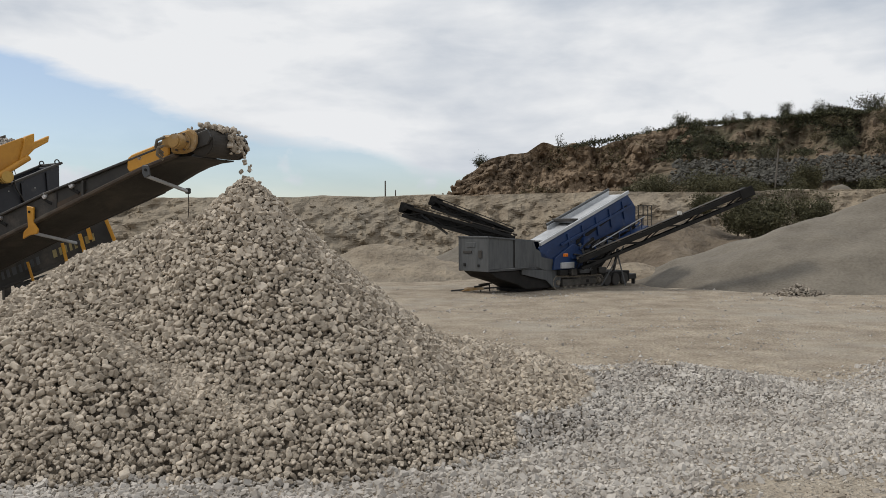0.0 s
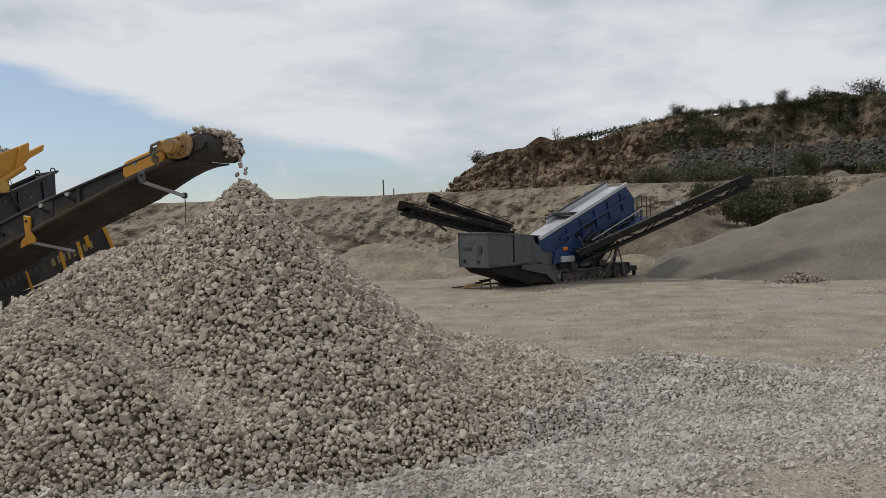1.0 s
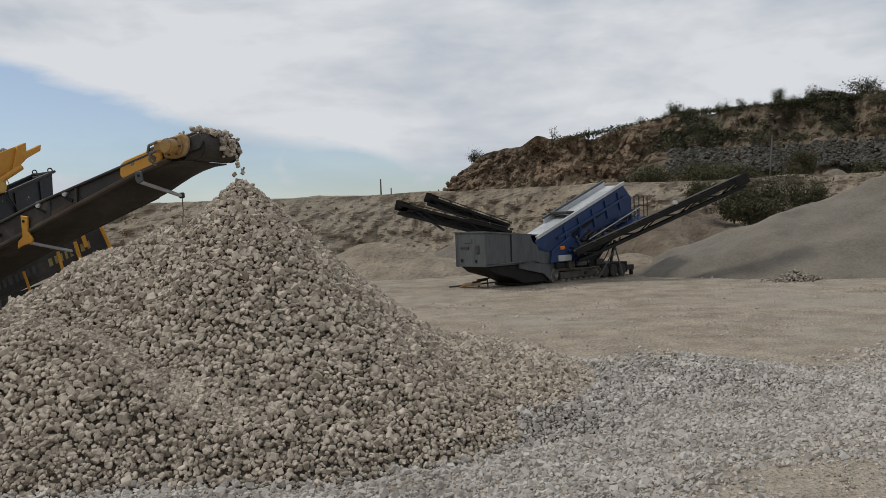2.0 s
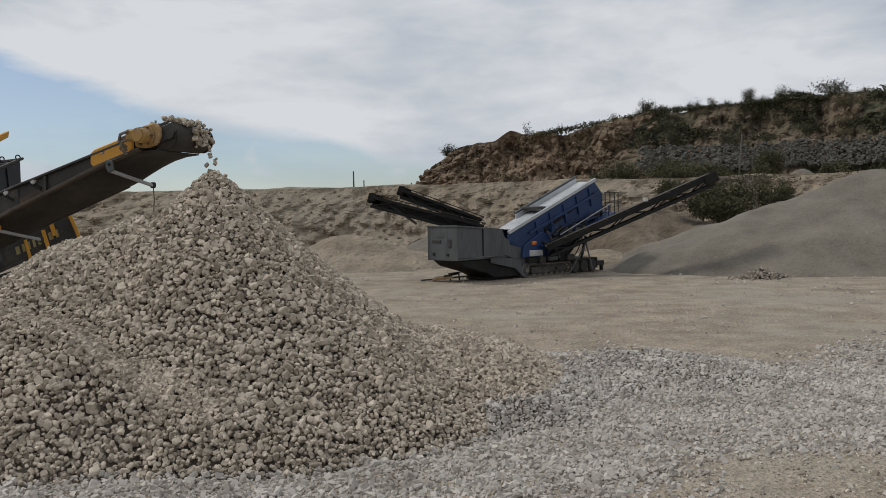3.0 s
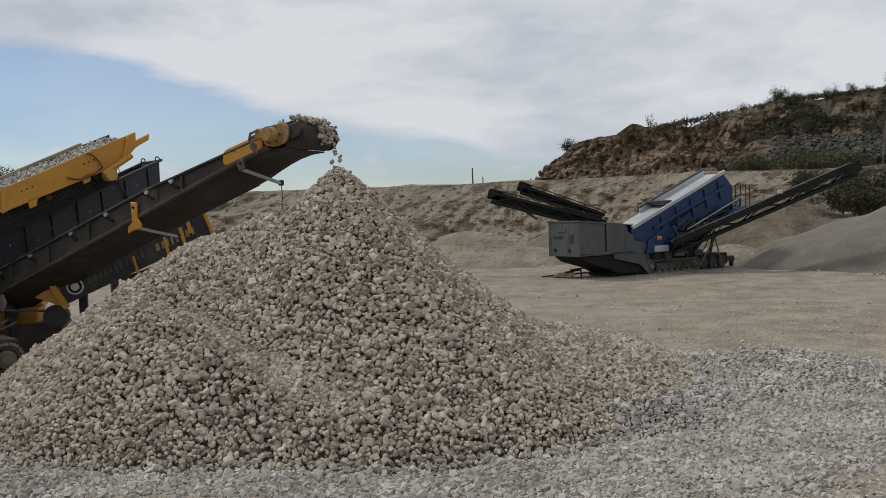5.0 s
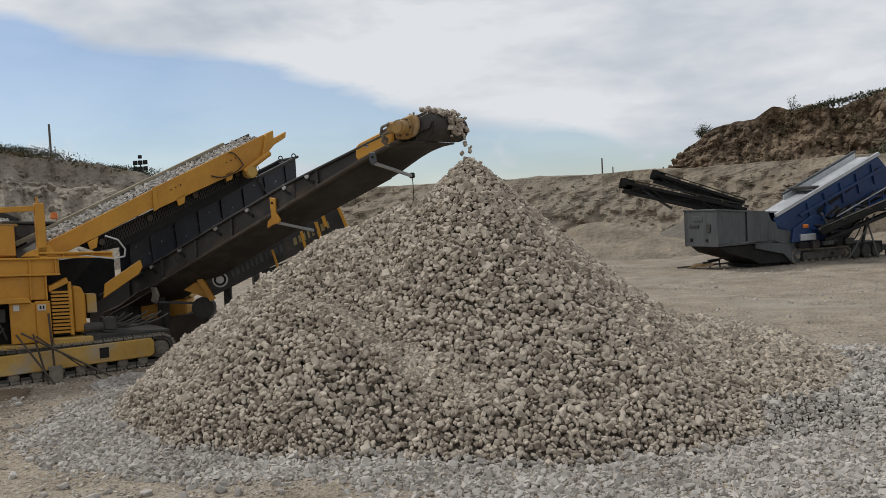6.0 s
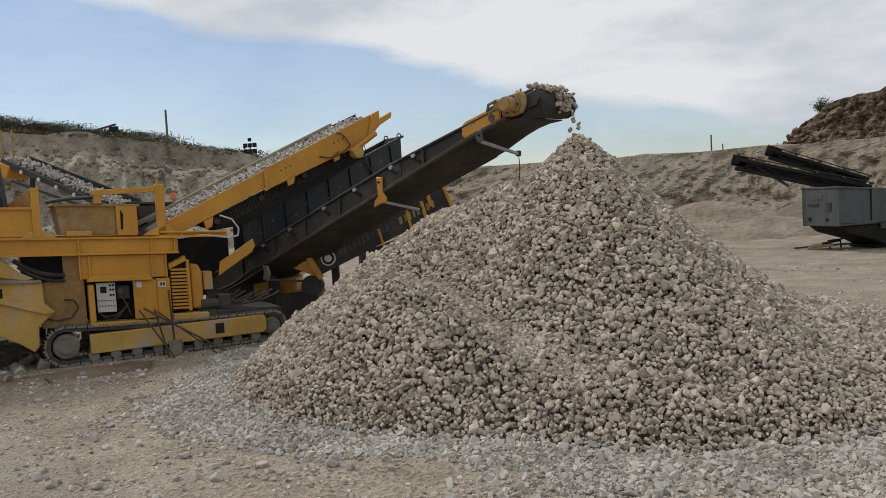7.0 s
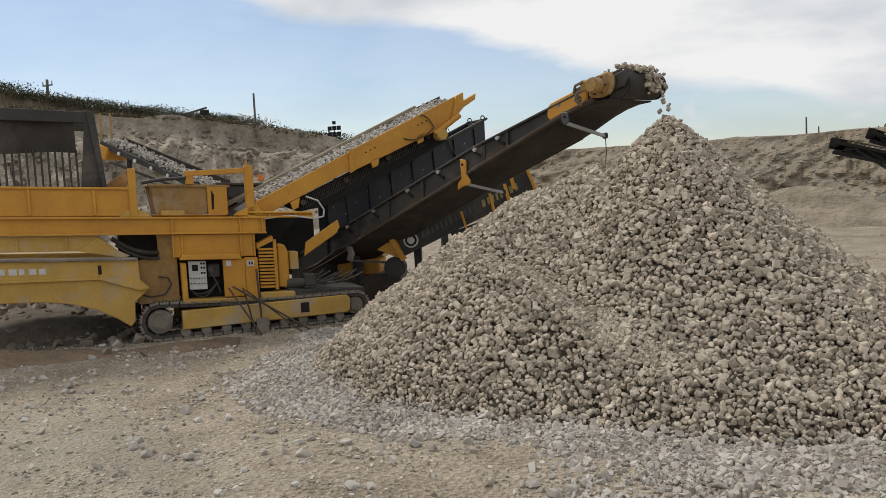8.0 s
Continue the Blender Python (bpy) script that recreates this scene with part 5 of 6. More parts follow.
part("tank_box", box(-1.75, -0.75, 0.8, 1.6, 0.52, 1.05, 0.03), M_yellow, SC)
part("tank_lid", prism([(-1.1, 1.05), (-0.62, 1.05), (-0.72, 1.22), (-0.95, 1.26)], 0.8, 1.3, 0.02), M_yellowdusty, SC)
part("chassis_block", prism([(-2.0, 0.02), (-0.25, 0.02), (-0.05, 0.35), (-0.3, 0.75), (-2.0, 0.6)], 0.45, 1.6, 0.03), M_rail, SC)
bm = tube((-0.30, 0.3, 0.86), (-0.30, 0.6, 0.86), 0.24, seg=24, bevel=0.02)
part("drive_wheel", bm, M_black, SC)
part("loose_bar", tube((-0.1, -0.4, 0.55), (1.15, -0.35, 1.22), 0.06, 0.04, seg=10), M_black, SC)
part("loose_bar_tip", tube((1.05, -0.36, 1.17), (1.35, -0.34, 1.36), 0.025, seg=8), M_steel, SC)
part("tail_conveyor", prism([(2.3, 2.0), (4.7, 2.10), (4.9, 2.2), (3.6, 2.24), (2.4, 2.1)], 0.3, 1.1, 0.02), M_rail, SC)
part("screen_mesh", prism([(1.0, 1.6), (3.2, 2.3), (3.2, 1.9), (1.2, 1.2)], 0.2, 0.24, 0.0), M_steel, SC)
part("support_leg", beam((0.2, 0.6, 0.0), (0.2, 0.6, 1.3), 0.16, 0.16), M_black, SC)
part("support_leg", beam((2.6, 0.6, 0.0), (2.6, 0.6, 2.2), 0.16, 0.16), M_black, SC)

# ---- iron bars leaning on the crusher's track ----
R50 = CR.matrix_world
for p_, q_, r_ in (((1.30, -0.12, 0.93), (1.80, -0.55, 0.02), 0.018), ((1.38, -0.10, 0.95), (2.75, -0.75, 0.02), 0.020), ((1.62, -0.10, 0.86), (2.55, -0.70, 0.02), 0.015)):
    ob = part("iron_bar", tube(R50 @ Vector(p_), R50 @ Vector(q_), r_, seg=8), M_rail)
    tagged(ob, "rusty iron pry bar leaning on the track", "bar", "leaning bars")
ob = part("shovel", tube(R50 @ Vector((1.86, -0.35, 0.02)), R50 @ Vector((1.86, -0.06, 1.25)), 0.02, seg=8), M_rail)
tagged(ob, "dusty shovel leaning on the crusher track", "shovel")
part("shovel_blade", prism([(-0.10, -0.22), (0.10, -0.22), (0.12, 0.10), (-0.12, 0.10)], -0.01, 0.01, 0.004), M_track, ob).matrix_local = Matrix.Translation(R50 @ Vector((1.86, -0.36, 0.22))) @ pose(0, 0, 0, 0, 0, 50)
ob = part("shovel", tube(R50 @ Vector((1.72, -0.45, 0.02)), R50 @ Vector((1.58, -0.07, 0.9)), 0.018, seg=8), M_rail)
tagged(ob, "dusty shovel leaning on the crusher track", "shovel")

# ---- distant loaded conveyor beyond the crusher ----
FC = thing("stock_conveyor", look((-23.0, 18.5, 4.05), (-18.8, 19.6, 2.75)) @ pose(0, 0, 0, 90, 0, 90), "dark conveyor loaded with grey stone beyond the crusher", "conveyor")
FC.matrix_world = pose(-23.25, 19.75, 4.72, 0, 23, 6)
part("side_frame", prism([(0, -0.26), (4.6, -0.26), (4.6, -0.10), (0, -0.05)], 0.0, 0.06, 0.01), M_black, FC)
part("far_frame", prism([(0, -0.25), (4.6, -0.25), (4.6, 0.20), (0, 0.10)], 1.0, 1.05, 0.01), M_belt, FC)
part("lower_truss", beam((0.6, 0.03, -0.62), (4.4, 0.03, -0.40), 0.07, 0.07), M_black, FC)
part("belt", box(0.0, 4.6, 0.06, 1.0, -0.16, -0.10, 0.01), M_belt, FC)
part("yellow_head", box(-0.05, 0.42, -0.05, 1.0, -0.62, -0.18, 0.03), M_yellow, FC)
for k in range(4):
    part("roller", tube((0.9 + 0.7 * k, -0.06, -0.2), (0.9 + 0.7 * k, 0.0, -0.2), 0.06, seg=12), M_chrome, FC)
part("leg", beam((0.9, 0.5, -0.3), (0.9 + 0.9, 0.5, -4.2), 0.12, 0.12), M_black, FC)
part("leg", beam((4.2, 0.5, -0.3), (4.2, 0.5, -3.4), 0.12, 0.12), M_black, FC)
sp = rng.uniform([0.1, 0.12], [4.5, 0.95], (650, 2))
ld = scatter("belt_stones", np.stack([sp[:, 0], sp[:, 1], rng.uniform(-0.08, 0.06, 650)], 1), rng.uniform(0.025, 0.07, 650), SMALL, M_gravel, "grey crushed stone on the distant belt", "stones", rng)
ld.matrix_world = FC.matrix_world.copy()

# the dark core colour stands in for shade under the hopper
heap("rock_mound", -17.3, 12.4, 3.6, 2.9, 1.15, M_core, "mound of raw rock fines under the hopper, coloured dark for the shade there", amp=0.1, n=50)
# broken rock under the crusher's nose, colour darkened for the shade below the chassis
pts = rng.normal([-17.2, 12.3], [1.7, 1.3], (1800, 2))
hh = np.clip(1.25 - 0.45 * np.hypot((pts[:, 0] + 17.2) / 1.2, pts[:, 1] - 12.3), 0.03, 1.3)
raw = scatter("raw_rock", np.stack([pts[:, 0], pts[:, 1], hh * rng.uniform(0.75, 1, 1800)], 1), rng.uniform(0.06, 0.13, 1800), SMALL, M_raw, "broken raw rock spilled under the feed hopper", "rock", rng)

# ---- blue tracked screener across the pit ----
BL = thing("blue_screener", pose(4.673, 33.922, floor_z(4.7, 33.9) - 0.01, 0, 0, 40), "cobalt blue mobile screener with grey steel feed hopper", "screener")
crawler(BL, 0.1, 2.75, 0.27, 0.24, 0.0, 0.45, M_track, M_darktrack, (0.35, 2.5, 0.16, 0.44))
crawler(BL, 0.1, 2.75, 0.27, 0.24, 1.75, 2.2, M_track, M_darktrack, (0.35, 2.5, 0.16, 0.44))
hp = part("feed_hopper", prism([(-3.79, 1.02), (-1.2, 1.02), (-0.7, 0.86), (0.1, 0.84), (-0.1, 1.25), (-1.2, 1.75), (-1.34, 2.05), (-3.79, 2.25)], 0.0, 0.05, 0.01), M_steel, BL, "weathered grey steel hopper wall")
part("hopper_end", box(-3.84, -3.79, 0.0, 1.74, 0.92, 2.25, 0.01), M_steel, hp)
part("hopper_far_wall", box(-3.79, -1.2, 1.72, 1.77, 0.9, 2.2, 0.01), M_steel, hp)
part("hopper_bottom", box(-3.79, -0.6, 0.05, 1.72, 0.92, 1.0, 0.01), M_steel, hp)
bm = bmesh.new()                         # bulged rear panel of the hopper
cols = []
for k in range(13):
    u, d = -2.45 + 1.10 * k / 12, -0.01 - 0.22 * math.sin(math.pi * k / 12)
    cols.append([bm.verts.new((u, d, 1.03)), bm.verts.new((u, d, 2.13 - 0.08 * (u + 2.45))), bm.verts.new((u, 0.0, 2.13 - 0.08 * (u + 2.45))), bm.verts.new((u, 0.0, 1.03))])
for c0, c1 in zip(cols, cols[1:]):
    for i in range(4):
        bm.faces.new((c0[i], c0[(i + 1) % 4], c1[(i + 1) % 4], c1[i]))
part("bulged_panel", bm, M_steel, hp)
part("panel_seam", box(-2.49, -2.44, -0.03, 0.0, 1.05, 2.12, 0.004), M_dark, hp)
part("hopper_rim", beam((-3.82, 0.0, 2.26), (-1.30, 0.0, 2.06), 0.10, 0.06), M_steel, hp)
part("hopper_rim", beam((-3.82, 0.0, 2.26), (-3.82, 1.75, 2.26), 0.10, 0.06), M_steel, hp)
for y, z, w, h in ((0.35, 1.45, 0.20, 0.30), (1.30, 1.10, 0.12, 0.12), (0.95, 1.62, 0.5, 0.10), (0.5, 1.1, 0.1, 0.1)):
    part("end_plate", box(-3.87, -3.84, y, y + w, z, z + h, 0.006), (M_black, M_dark)[w < 0.15], hp)
part("end_patch", box(-3.86, -3.842, 0.75, 1.25, 1.85, 2.05, 0.006), M_steel, hp)
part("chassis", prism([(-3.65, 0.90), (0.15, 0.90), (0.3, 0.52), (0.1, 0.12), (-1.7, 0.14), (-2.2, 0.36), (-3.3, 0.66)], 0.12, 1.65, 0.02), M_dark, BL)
part("chassis_rail", prism([(-2.0, 0.95), (0.4, 0.84), (0.2, 0.12), (-0.2, 0.14), (-0.6, 0.45), (-2.0, 0.75)], 0.02, 0.10, 0.01), M_steel, BL)
part("front_axle", box(-1.9, -0.5, 0.3, 1.6, 0.04, 0.16, 0.01), M_dark, BL)
# screen box
part("screen_side", prism([(-0.90, 1.40), (-1.05, 1.80), (4.70, 4.02), (5.15, 3.62), (5.28, 3.46), (5.29, 2.57), (4.0, 2.05), (1.96, 1.45), (0.9, 1.35), (0.2, 1.2)], 0.0, 0.06, 0.012), M_bluep, BL, "scuffed cobalt blue screen box side")
part("screen_far_side", prism([(-0.90, 1.40), (-1.05, 1.80), (4.70, 4.02), (5.29, 3.46), (5.29, 2.57), (1.96, 1.45)], 1.12, 1.18, 0.012), M_bluep, BL)
part("screen_front", prism([(5.20, 2.57), (5.29, 2.57), (5.29, 3.46), (4.75, 4.0), (4.66, 3.95), (5.18, 3.4)], 0.06, 1.12, 0.01), M_bluep, BL)
SB = (4.02 - 1.80) / 5.75


def bz(s, off=0.0):
    return 1.80 + SB * (s + 1.05) + off


tr = part("feed_tray", prism([(-0.4, bz(-0.4, -0.04)), (4.7, bz(4.7, -0.04)), (4.7, bz(4.7, 0.03)), (-0.4, bz(-0.4, 0.03))], 0.08, 1.10, 0.01), M_silver, BL, "pale worn steel feed tray")
part("tray_wall", prism([(0.6, bz(0.6)), (4.7, bz(4.7)), (4.7, bz(4.7, 0.22)), (0.6, bz(0.6, 0.22))], 1.03, 1.10, 0.01), M_silver, tr)
part("tray_rail", beam((-1.0, 0.0, bz(-1.0, 0.10)), (4.75, 0.0, bz(4.75, 0.10)), 0.10, 0.14), M_silver, tr)
part("tray_rail", beam((0.6, 1.10, bz(0.6, 0.26)), (4.75, 1.10, bz(4.75, 0.26)), 0.10, 0.10), M_steel, tr)
part("tray_line", beam((-0.3, 0.25, bz(-0.3, 0.06)), (4.6, 0.25, bz(4.6, 0.06)), 0.04, 0.05), M_steel, tr)
part("cross_hood", box(1.0, 1.5, 0.1, 1.2, bz(1.2, 0.16), bz(1.2, 0.30), 0.03), M_black, tr)
for s in (0.6, 1.5, 2.4, 3.3, 4.2):
    zt = bz(s, -0.12)
    part("side_rib", prism([(s, zt), (s + 0.09, zt + 0.03), (s + 0.30, zt - 0.75), (s + 0.2, zt - 0.78)], -0.07, 0.0, 0.008), M_bluep, BL)
part("side_rail", beam((0.2, -0.06, bz(0.2, -0.42)), (5.0, -0.06, bz(5.0, -0.55)), 0.08, 0.10), M_bluep, BL)
part("hand_rail", beam((1.6, -0.55, 1.75), (5.2, -0.55, 3.05), 0.035, 0.035, 0), M_silver, BL)
part("walkway", beam((1.5, -0.35, 1.25), (5.4, -0.35, 2.62), 0.5, 0.05), M_bluep, BL)
for k in range(5):
    s = 1.8 + 0.8 * k
    part("rail_post", beam((s, -0.55, 1.35 + 0.352 * (s - 1.8)), (s, -0.55, 1.82 + 0.361 * (s - 1.8)), 0.035, 0.035, 0), M_bluep, BL)
part("lip_bolt", tube((2.6, -0.09, 2.55), (2.6, 0.0, 2.55), 0.10, seg=14), M_bluep, BL)
part("drive_case", tube((1.7, -0.2, 1.95), (1.7, 0.0, 1.95), 0.26, seg=20, bevel=0.02), M_bluep, BL)
part("side_seam", prism([(1.2, bz(1.2, -0.62)), (4.6, bz(4.6, -0.42)), (4.6, bz(4.6, -0.52)), (1.2, bz(1.2, -0.80))], -0.03, 0.0, 0.006), M_dark, BL)
rk = random.Random(12)
for k in range(26):
    s = 0.7 + 4.3 * k / 25
    z = 1.30 + 0.29 * (s - 0.7) + rk.uniform(-0.15, 0.25)
    part("pipe_run", beam((s, -0.12 - 0.1 * rk.random(), z), (s + rk.uniform(0.3, 0.8), -0.12 - 0.1 * rk.random(), z + rk.uniform(-0.15, 0.4)), rk.uniform(0.04, 0.10), rk.uniform(0.05, 0.12)), rk.choice((M_dark, M_black, M_black, M_bluep)), BL)
# dark band laid along the bottom of the blue side
part("lower_dark_band", prism([(0.4, 1.12), (2.0, 1.40), (5.2, 2.45), (5.2, 2.78), (2.2, 1.95), (0.9, 1.62)], -0.05, -0.01, 0.01), M_dark, BL)
# service platform
for z in (3.54, 3.1, 2.6):
    part("platform_rail", beam((5.3, -0.1, z), (6.35, -0.1, z), 0.035, 0.035, 0), M_black, BL)
for s in (5.35, 5.7, 6.05, 6.33):
    part("platform_post", beam((s, -0.1, 2.3), (s, -0.1, 3.56), 0.035, 0.035, 0), M_black, BL)
part("platform_floor", box(5.2, 6.4, -0.1, 0.9, 2.28, 2.34, 0.006), M_black, BL)
# engine and lower works
for k, (s, z, w, h) in enumerate(((0.0, 0.62, 0.5, 0.22), (0.7, 0.58, 0.35, 0.30), (1.2, 0.66, 0.6, 0.18), (1.95, 0.60, 0.4, 0.34), (2.45, 0.62, 0.5, 0.24), (1.1, 1.15, 0.3, 0.26), (1.75, 1.22, 0.45, 0.2), (2.4, 1.5, 0.4, 0.22), (3.0, 1.75, 0.35, 0.26))):
    part("machinery_box", box(s, s + w, -0.20 - 0.03 * (k % 3), -0.02, z, z + h, 0.02), (M_dark, M_black, M_steel)[k % 3], BL)
for k, s in enumerate((0.4, 1.0, 1.6, 2.3, 2.9)):
    part("hydraulic_hose", pipe(sag((s, -0.2, 0.75), (s + 0.9, -0.16, 1.25 + 0.22 * k), 0.22), 0.022), M_dark, BL)
part("engine_house", prism([(-0.3, 0.86), (1.5, 0.86), (1.6, 1.7), (0.9, 1.9), (-0.2, 1.35)], -0.12, 0.0, 0.02), M_bluep, BL)
part("red_lamp", box(0.25, 0.55, -0.16, -0.12, 1.38, 1.52, 0.02), M_orange, BL)
part("valve_block", box(0.1, 0.9, -0.2, -0.1, 0.9, 1.15, 0.02), M_silver, BL)
part("support_arm", beam((1.3, -0.1, 1.9), (2.0, -0.15, 0.75), 0.10, 0.12), M_steel, BL)
# dark solid block filling the space under the screen box
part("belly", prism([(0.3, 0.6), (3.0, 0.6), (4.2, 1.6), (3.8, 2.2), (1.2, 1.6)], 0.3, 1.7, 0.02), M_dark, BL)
part("rear_strut", beam((3.9, 0.3, 0.1), (4.4, 0.3, 1.6), 0.10, 0.10), M_black, BL)
rb_ = part("rear_block", box(2.95, 5.0, 0.1, 1.9, 0.14, 0.62, 0.03), M_dark, BL)
for s in (3.3, 3.9, 4.5):
    part("rear_roller", tube((s, 0.0, 0.28), (s, 0.14, 0.28), 0.27, seg=18, bevel=0.02), M_black, rb_)
part("rear_step", box(4.9, 5.5, 0.1, 1.6, 0.22, 0.46, 0.03), M_black, BL)
part("rear_leg", box(5.3, 5.42, 0.1, 0.25, 0.0, 0.3, 0.01), M_black, BL)


def lattice(name, p, q, width, depth, label, solid=False):
    """A truss conveyor arm of the screener from p to q."""
    p, q = Vector(p), Vector(q)
    d = (q - p).normalized()
    side = Vector((0, 0, 1)).cross(d).normalized()
    upv = d.cross(side)
    n = int((q - p).length / 0.9)
    arm = None
    for k, (a_, b_) in enumerate(((0, 0), (1, 0), (0, 1), (1, 1))):
        o = side * width * a_ - upv * depth * b_
        ob = part(name if k == 0 else "chord", beam(p + o, q + o, 0.09, 0.12 if b_ or solid else 0.2), M_dark, arm, label if k == 0 else "")
        arm = arm or ob
    for i in range(n):
        a_ = p.lerp(q, i / n)
        b_ = p.lerp(q, (i + 1) / n)
        for o in (Vector(), side * width):
            part("brace", beam(a_ + o - upv * depth * (i % 2), b_ + o - upv * depth * ((i + 1) % 2), 0.05, 0.05, 0), M_dark, arm)
        part("idler", tube(a_ + upv * 0.12, a_ + side * width + upv * 0.12, 0.05, seg=10), M_rail, arm)
    if solid:
        part("side_plate", beam(p - side * 0.05 - upv * depth * 0.5, q - side * 0.05 - upv * depth * 0.5, 0.03, depth * 0.8, 0), M_black, arm)
        part("edge_rail", beam(p - side * 0.07 - upv * depth * 0.30, q - side * 0.07 - upv * depth * 0.30, 0.03, 0.035, 0), M_steel, arm)
    part("belt", beam(p + side * width / 2 + upv * 0.14, q + side * width / 2 + upv * 0.14, width * 0.85, 0.03), M_belt, arm)
    part("return_belt", beam(p + side * width / 2 - upv * (depth + 0.05), q + side * width / 2 - upv * (depth + 0.05), width * 0.8, 0.03), M_belt, arm)
    part("head_drum", tube(q + upv * 0.0, q + side * width, 0.17, seg=20, bevel=0.02), M_dark, arm)
    part("head_plate", beam(q - d * 0.35 - side * 0.06 - upv * 0.05, q + d * 0.22 - side * 0.06 - upv * 0.05, 0.05, 0.42, 0.03), M_dark, arm)
    return arm


for args in (("side_conveyor", (2.9, 33.9, 2.15), (-1.55, 33.9, 3.42), 0.8, 0.36, "dark truss side conveyor of the blue screener", True),
             ("side_conveyor", (3.0, 35.4, 2.40), (-0.35, 35.5, 3.72), 0.7, 0.30, "dark truss side conveyor of the blue screener", True),
             ("tail_conveyor", (5.6, 33.95, 1.15), (12.3, 33.3, 3.98), 0.8, 0.34, "long dark truss tail conveyor of the blue screener")):
    arm = lattice(*args)
    tagged(arm, category="conveyor")
part("arm_lamp", tube((9.55, 33.3, 3.02), (9.55, 33.3, 3.18), 0.10, seg=12, bevel=0.02), M_white, arm)
part("arm_strut", beam((6.6, 34.3, 0.1), (7.5, 34.2, 1.75), 0.05, 0.05), M_steel, arm)
part("arm_strut", beam((7.6, 34.3, 0.1), (7.2, 34.2, 1.6), 0.05, 0.05), M_steel, arm)
part("side_cylinder", tube((0.2, 33.6, 2.3), (-0.9, 33.7, 3.1), 0.05, seg=10), M_steel, arm)

# scrap in front of the blue screener
SCR = thing("scrap_frame", pose(1.3, 33.0, floor_z(1.3, 33.0), 0, 0, 8), "twisted black scrap frame lying on the floor", "scrap")
part("long_bar", beam((-1.0, 0, 0.06), (1.0, 0.1, 0.16), 0.10, 0.06), M_black, SCR)
part("cross_bar", beam((-0.1, -0.3, 0.22), (0.6, 0.3, 0.26), 0.08, 0.06), M_black, SCR)
part("cross_bar", beam((0.1, -0.2, 0.30), (0.7, 0.1, 0.34), 0.08, 0.05), M_black, SCR)
part("prop", beam((0.2, 0.0, 0.0), (0.25, 0.0, 0.3), 0.05, 0.05), M_black, SCR)
part("prop", beam((0.6, 0.1, 0.0), (0.55, 0.0, 0.34), 0.05, 0.05), M_black, SCR)
part("rusty_plate", prism([(-0.6, 0.05), (0.3, 0.10), (0.25, 0.20), (-0.3, 0.18)], -0.3, 0.2, 0.01), M_rusty, SCR)

# ---- poles, masts and lamps on the rim ----
def pole(x, y, z0, z1, r, label, lean=0.0, mat=None):
    ob = part("utility_pole", tube((0, 0, 0), (lean, 0, z1 - z0), r, r * 0.75, seg=10), mat or M_wood)
    ob.location = (x, y, z0)
    return tagged(ob, label, "pole")


pole(-71.1, 84.6, 6.0, 15.3, 0.17, "dark wooden pole on the quarry rim")
pole(-6.93, 99.8, 4.5, 7.8, 0.11, "short dark pole on the far rim")
pole(-5.7, 99.8, 4.5, 6.7, 0.09, "short dark pole on the far rim")
pole(29.8, 74.2, 4.6, 9.2, 0.09, "slim pale pole standing before the rock band", 0.35, M_wood)
pole(23.4, 70.5, 4.4, 7.3, 0.06, "thin grey pole before the rock band", 0.0, M_steel)
pw = pole(-87.8, 67.0, 11.0, 17.2, 0.22, "leaning power pole with cross arm and insulators", 0.35)
part("cross_arm", beam((-0.5, 0, 5.5), (1.2, 0, 5.5), 0.14, 0.14), M_wood, pw)
for x in (-0.45, 0.35, 1.15):
    part("insulator", tube((x, 0, 5.55), (x, 0, 6.0), 0.09, 0.06, seg=8), M_white, pw)
lm = pole(-62.9, 65.0, 3.0, 11.3, 0.17, "lamp mast with a floodlight arm", 0.15, M_steel)
part("lamp_arm", beam((-2.2, 0, 7.9), (2.0, 0, 8.5), 0.2, 0.16), M_black, lm)
part("floodlight", box(1.2, 2.1, -0.2, 0.3, 7.8, 8.3, 0.05), M_dark, lm)
part("floodlight", box(-1.9, -1.2, -0.2, 0.3, 7.5, 7.9, 0.05), M_dark, lm)
fm = pole(-57.4, 82.5, 5.0, 9.6, 0.10, "floodlight mast with a cluster of six lamps", 0, M_steel)
for x in (-0.65, 0.0, 0.65):
    for z in (3.8, 4.5):
        part("floodlight", box(x - 0.25, x + 0.25, -0.15, 0.1, z, z + 0.5, 0.04), M_dark, fm)
part("floodlight", box(-0.2, 0.2, -0.15, 0.1, 5.2, 5.6, 0.04), M_dark, fm)
# rusty iron posts and yellow skip on the left terrace
for x, y in ((-41.9, 35.6), (-41.5, 36.0)):
    ob = part("iron_post", tube((0, 0, 0), (0, 0, 2.6), 0.07, seg=8), M_rusty)
    ob.location = (x, y, 5.3)
    tagged(ob, "rusty iron post on the terrace", "post", "terrace posts")


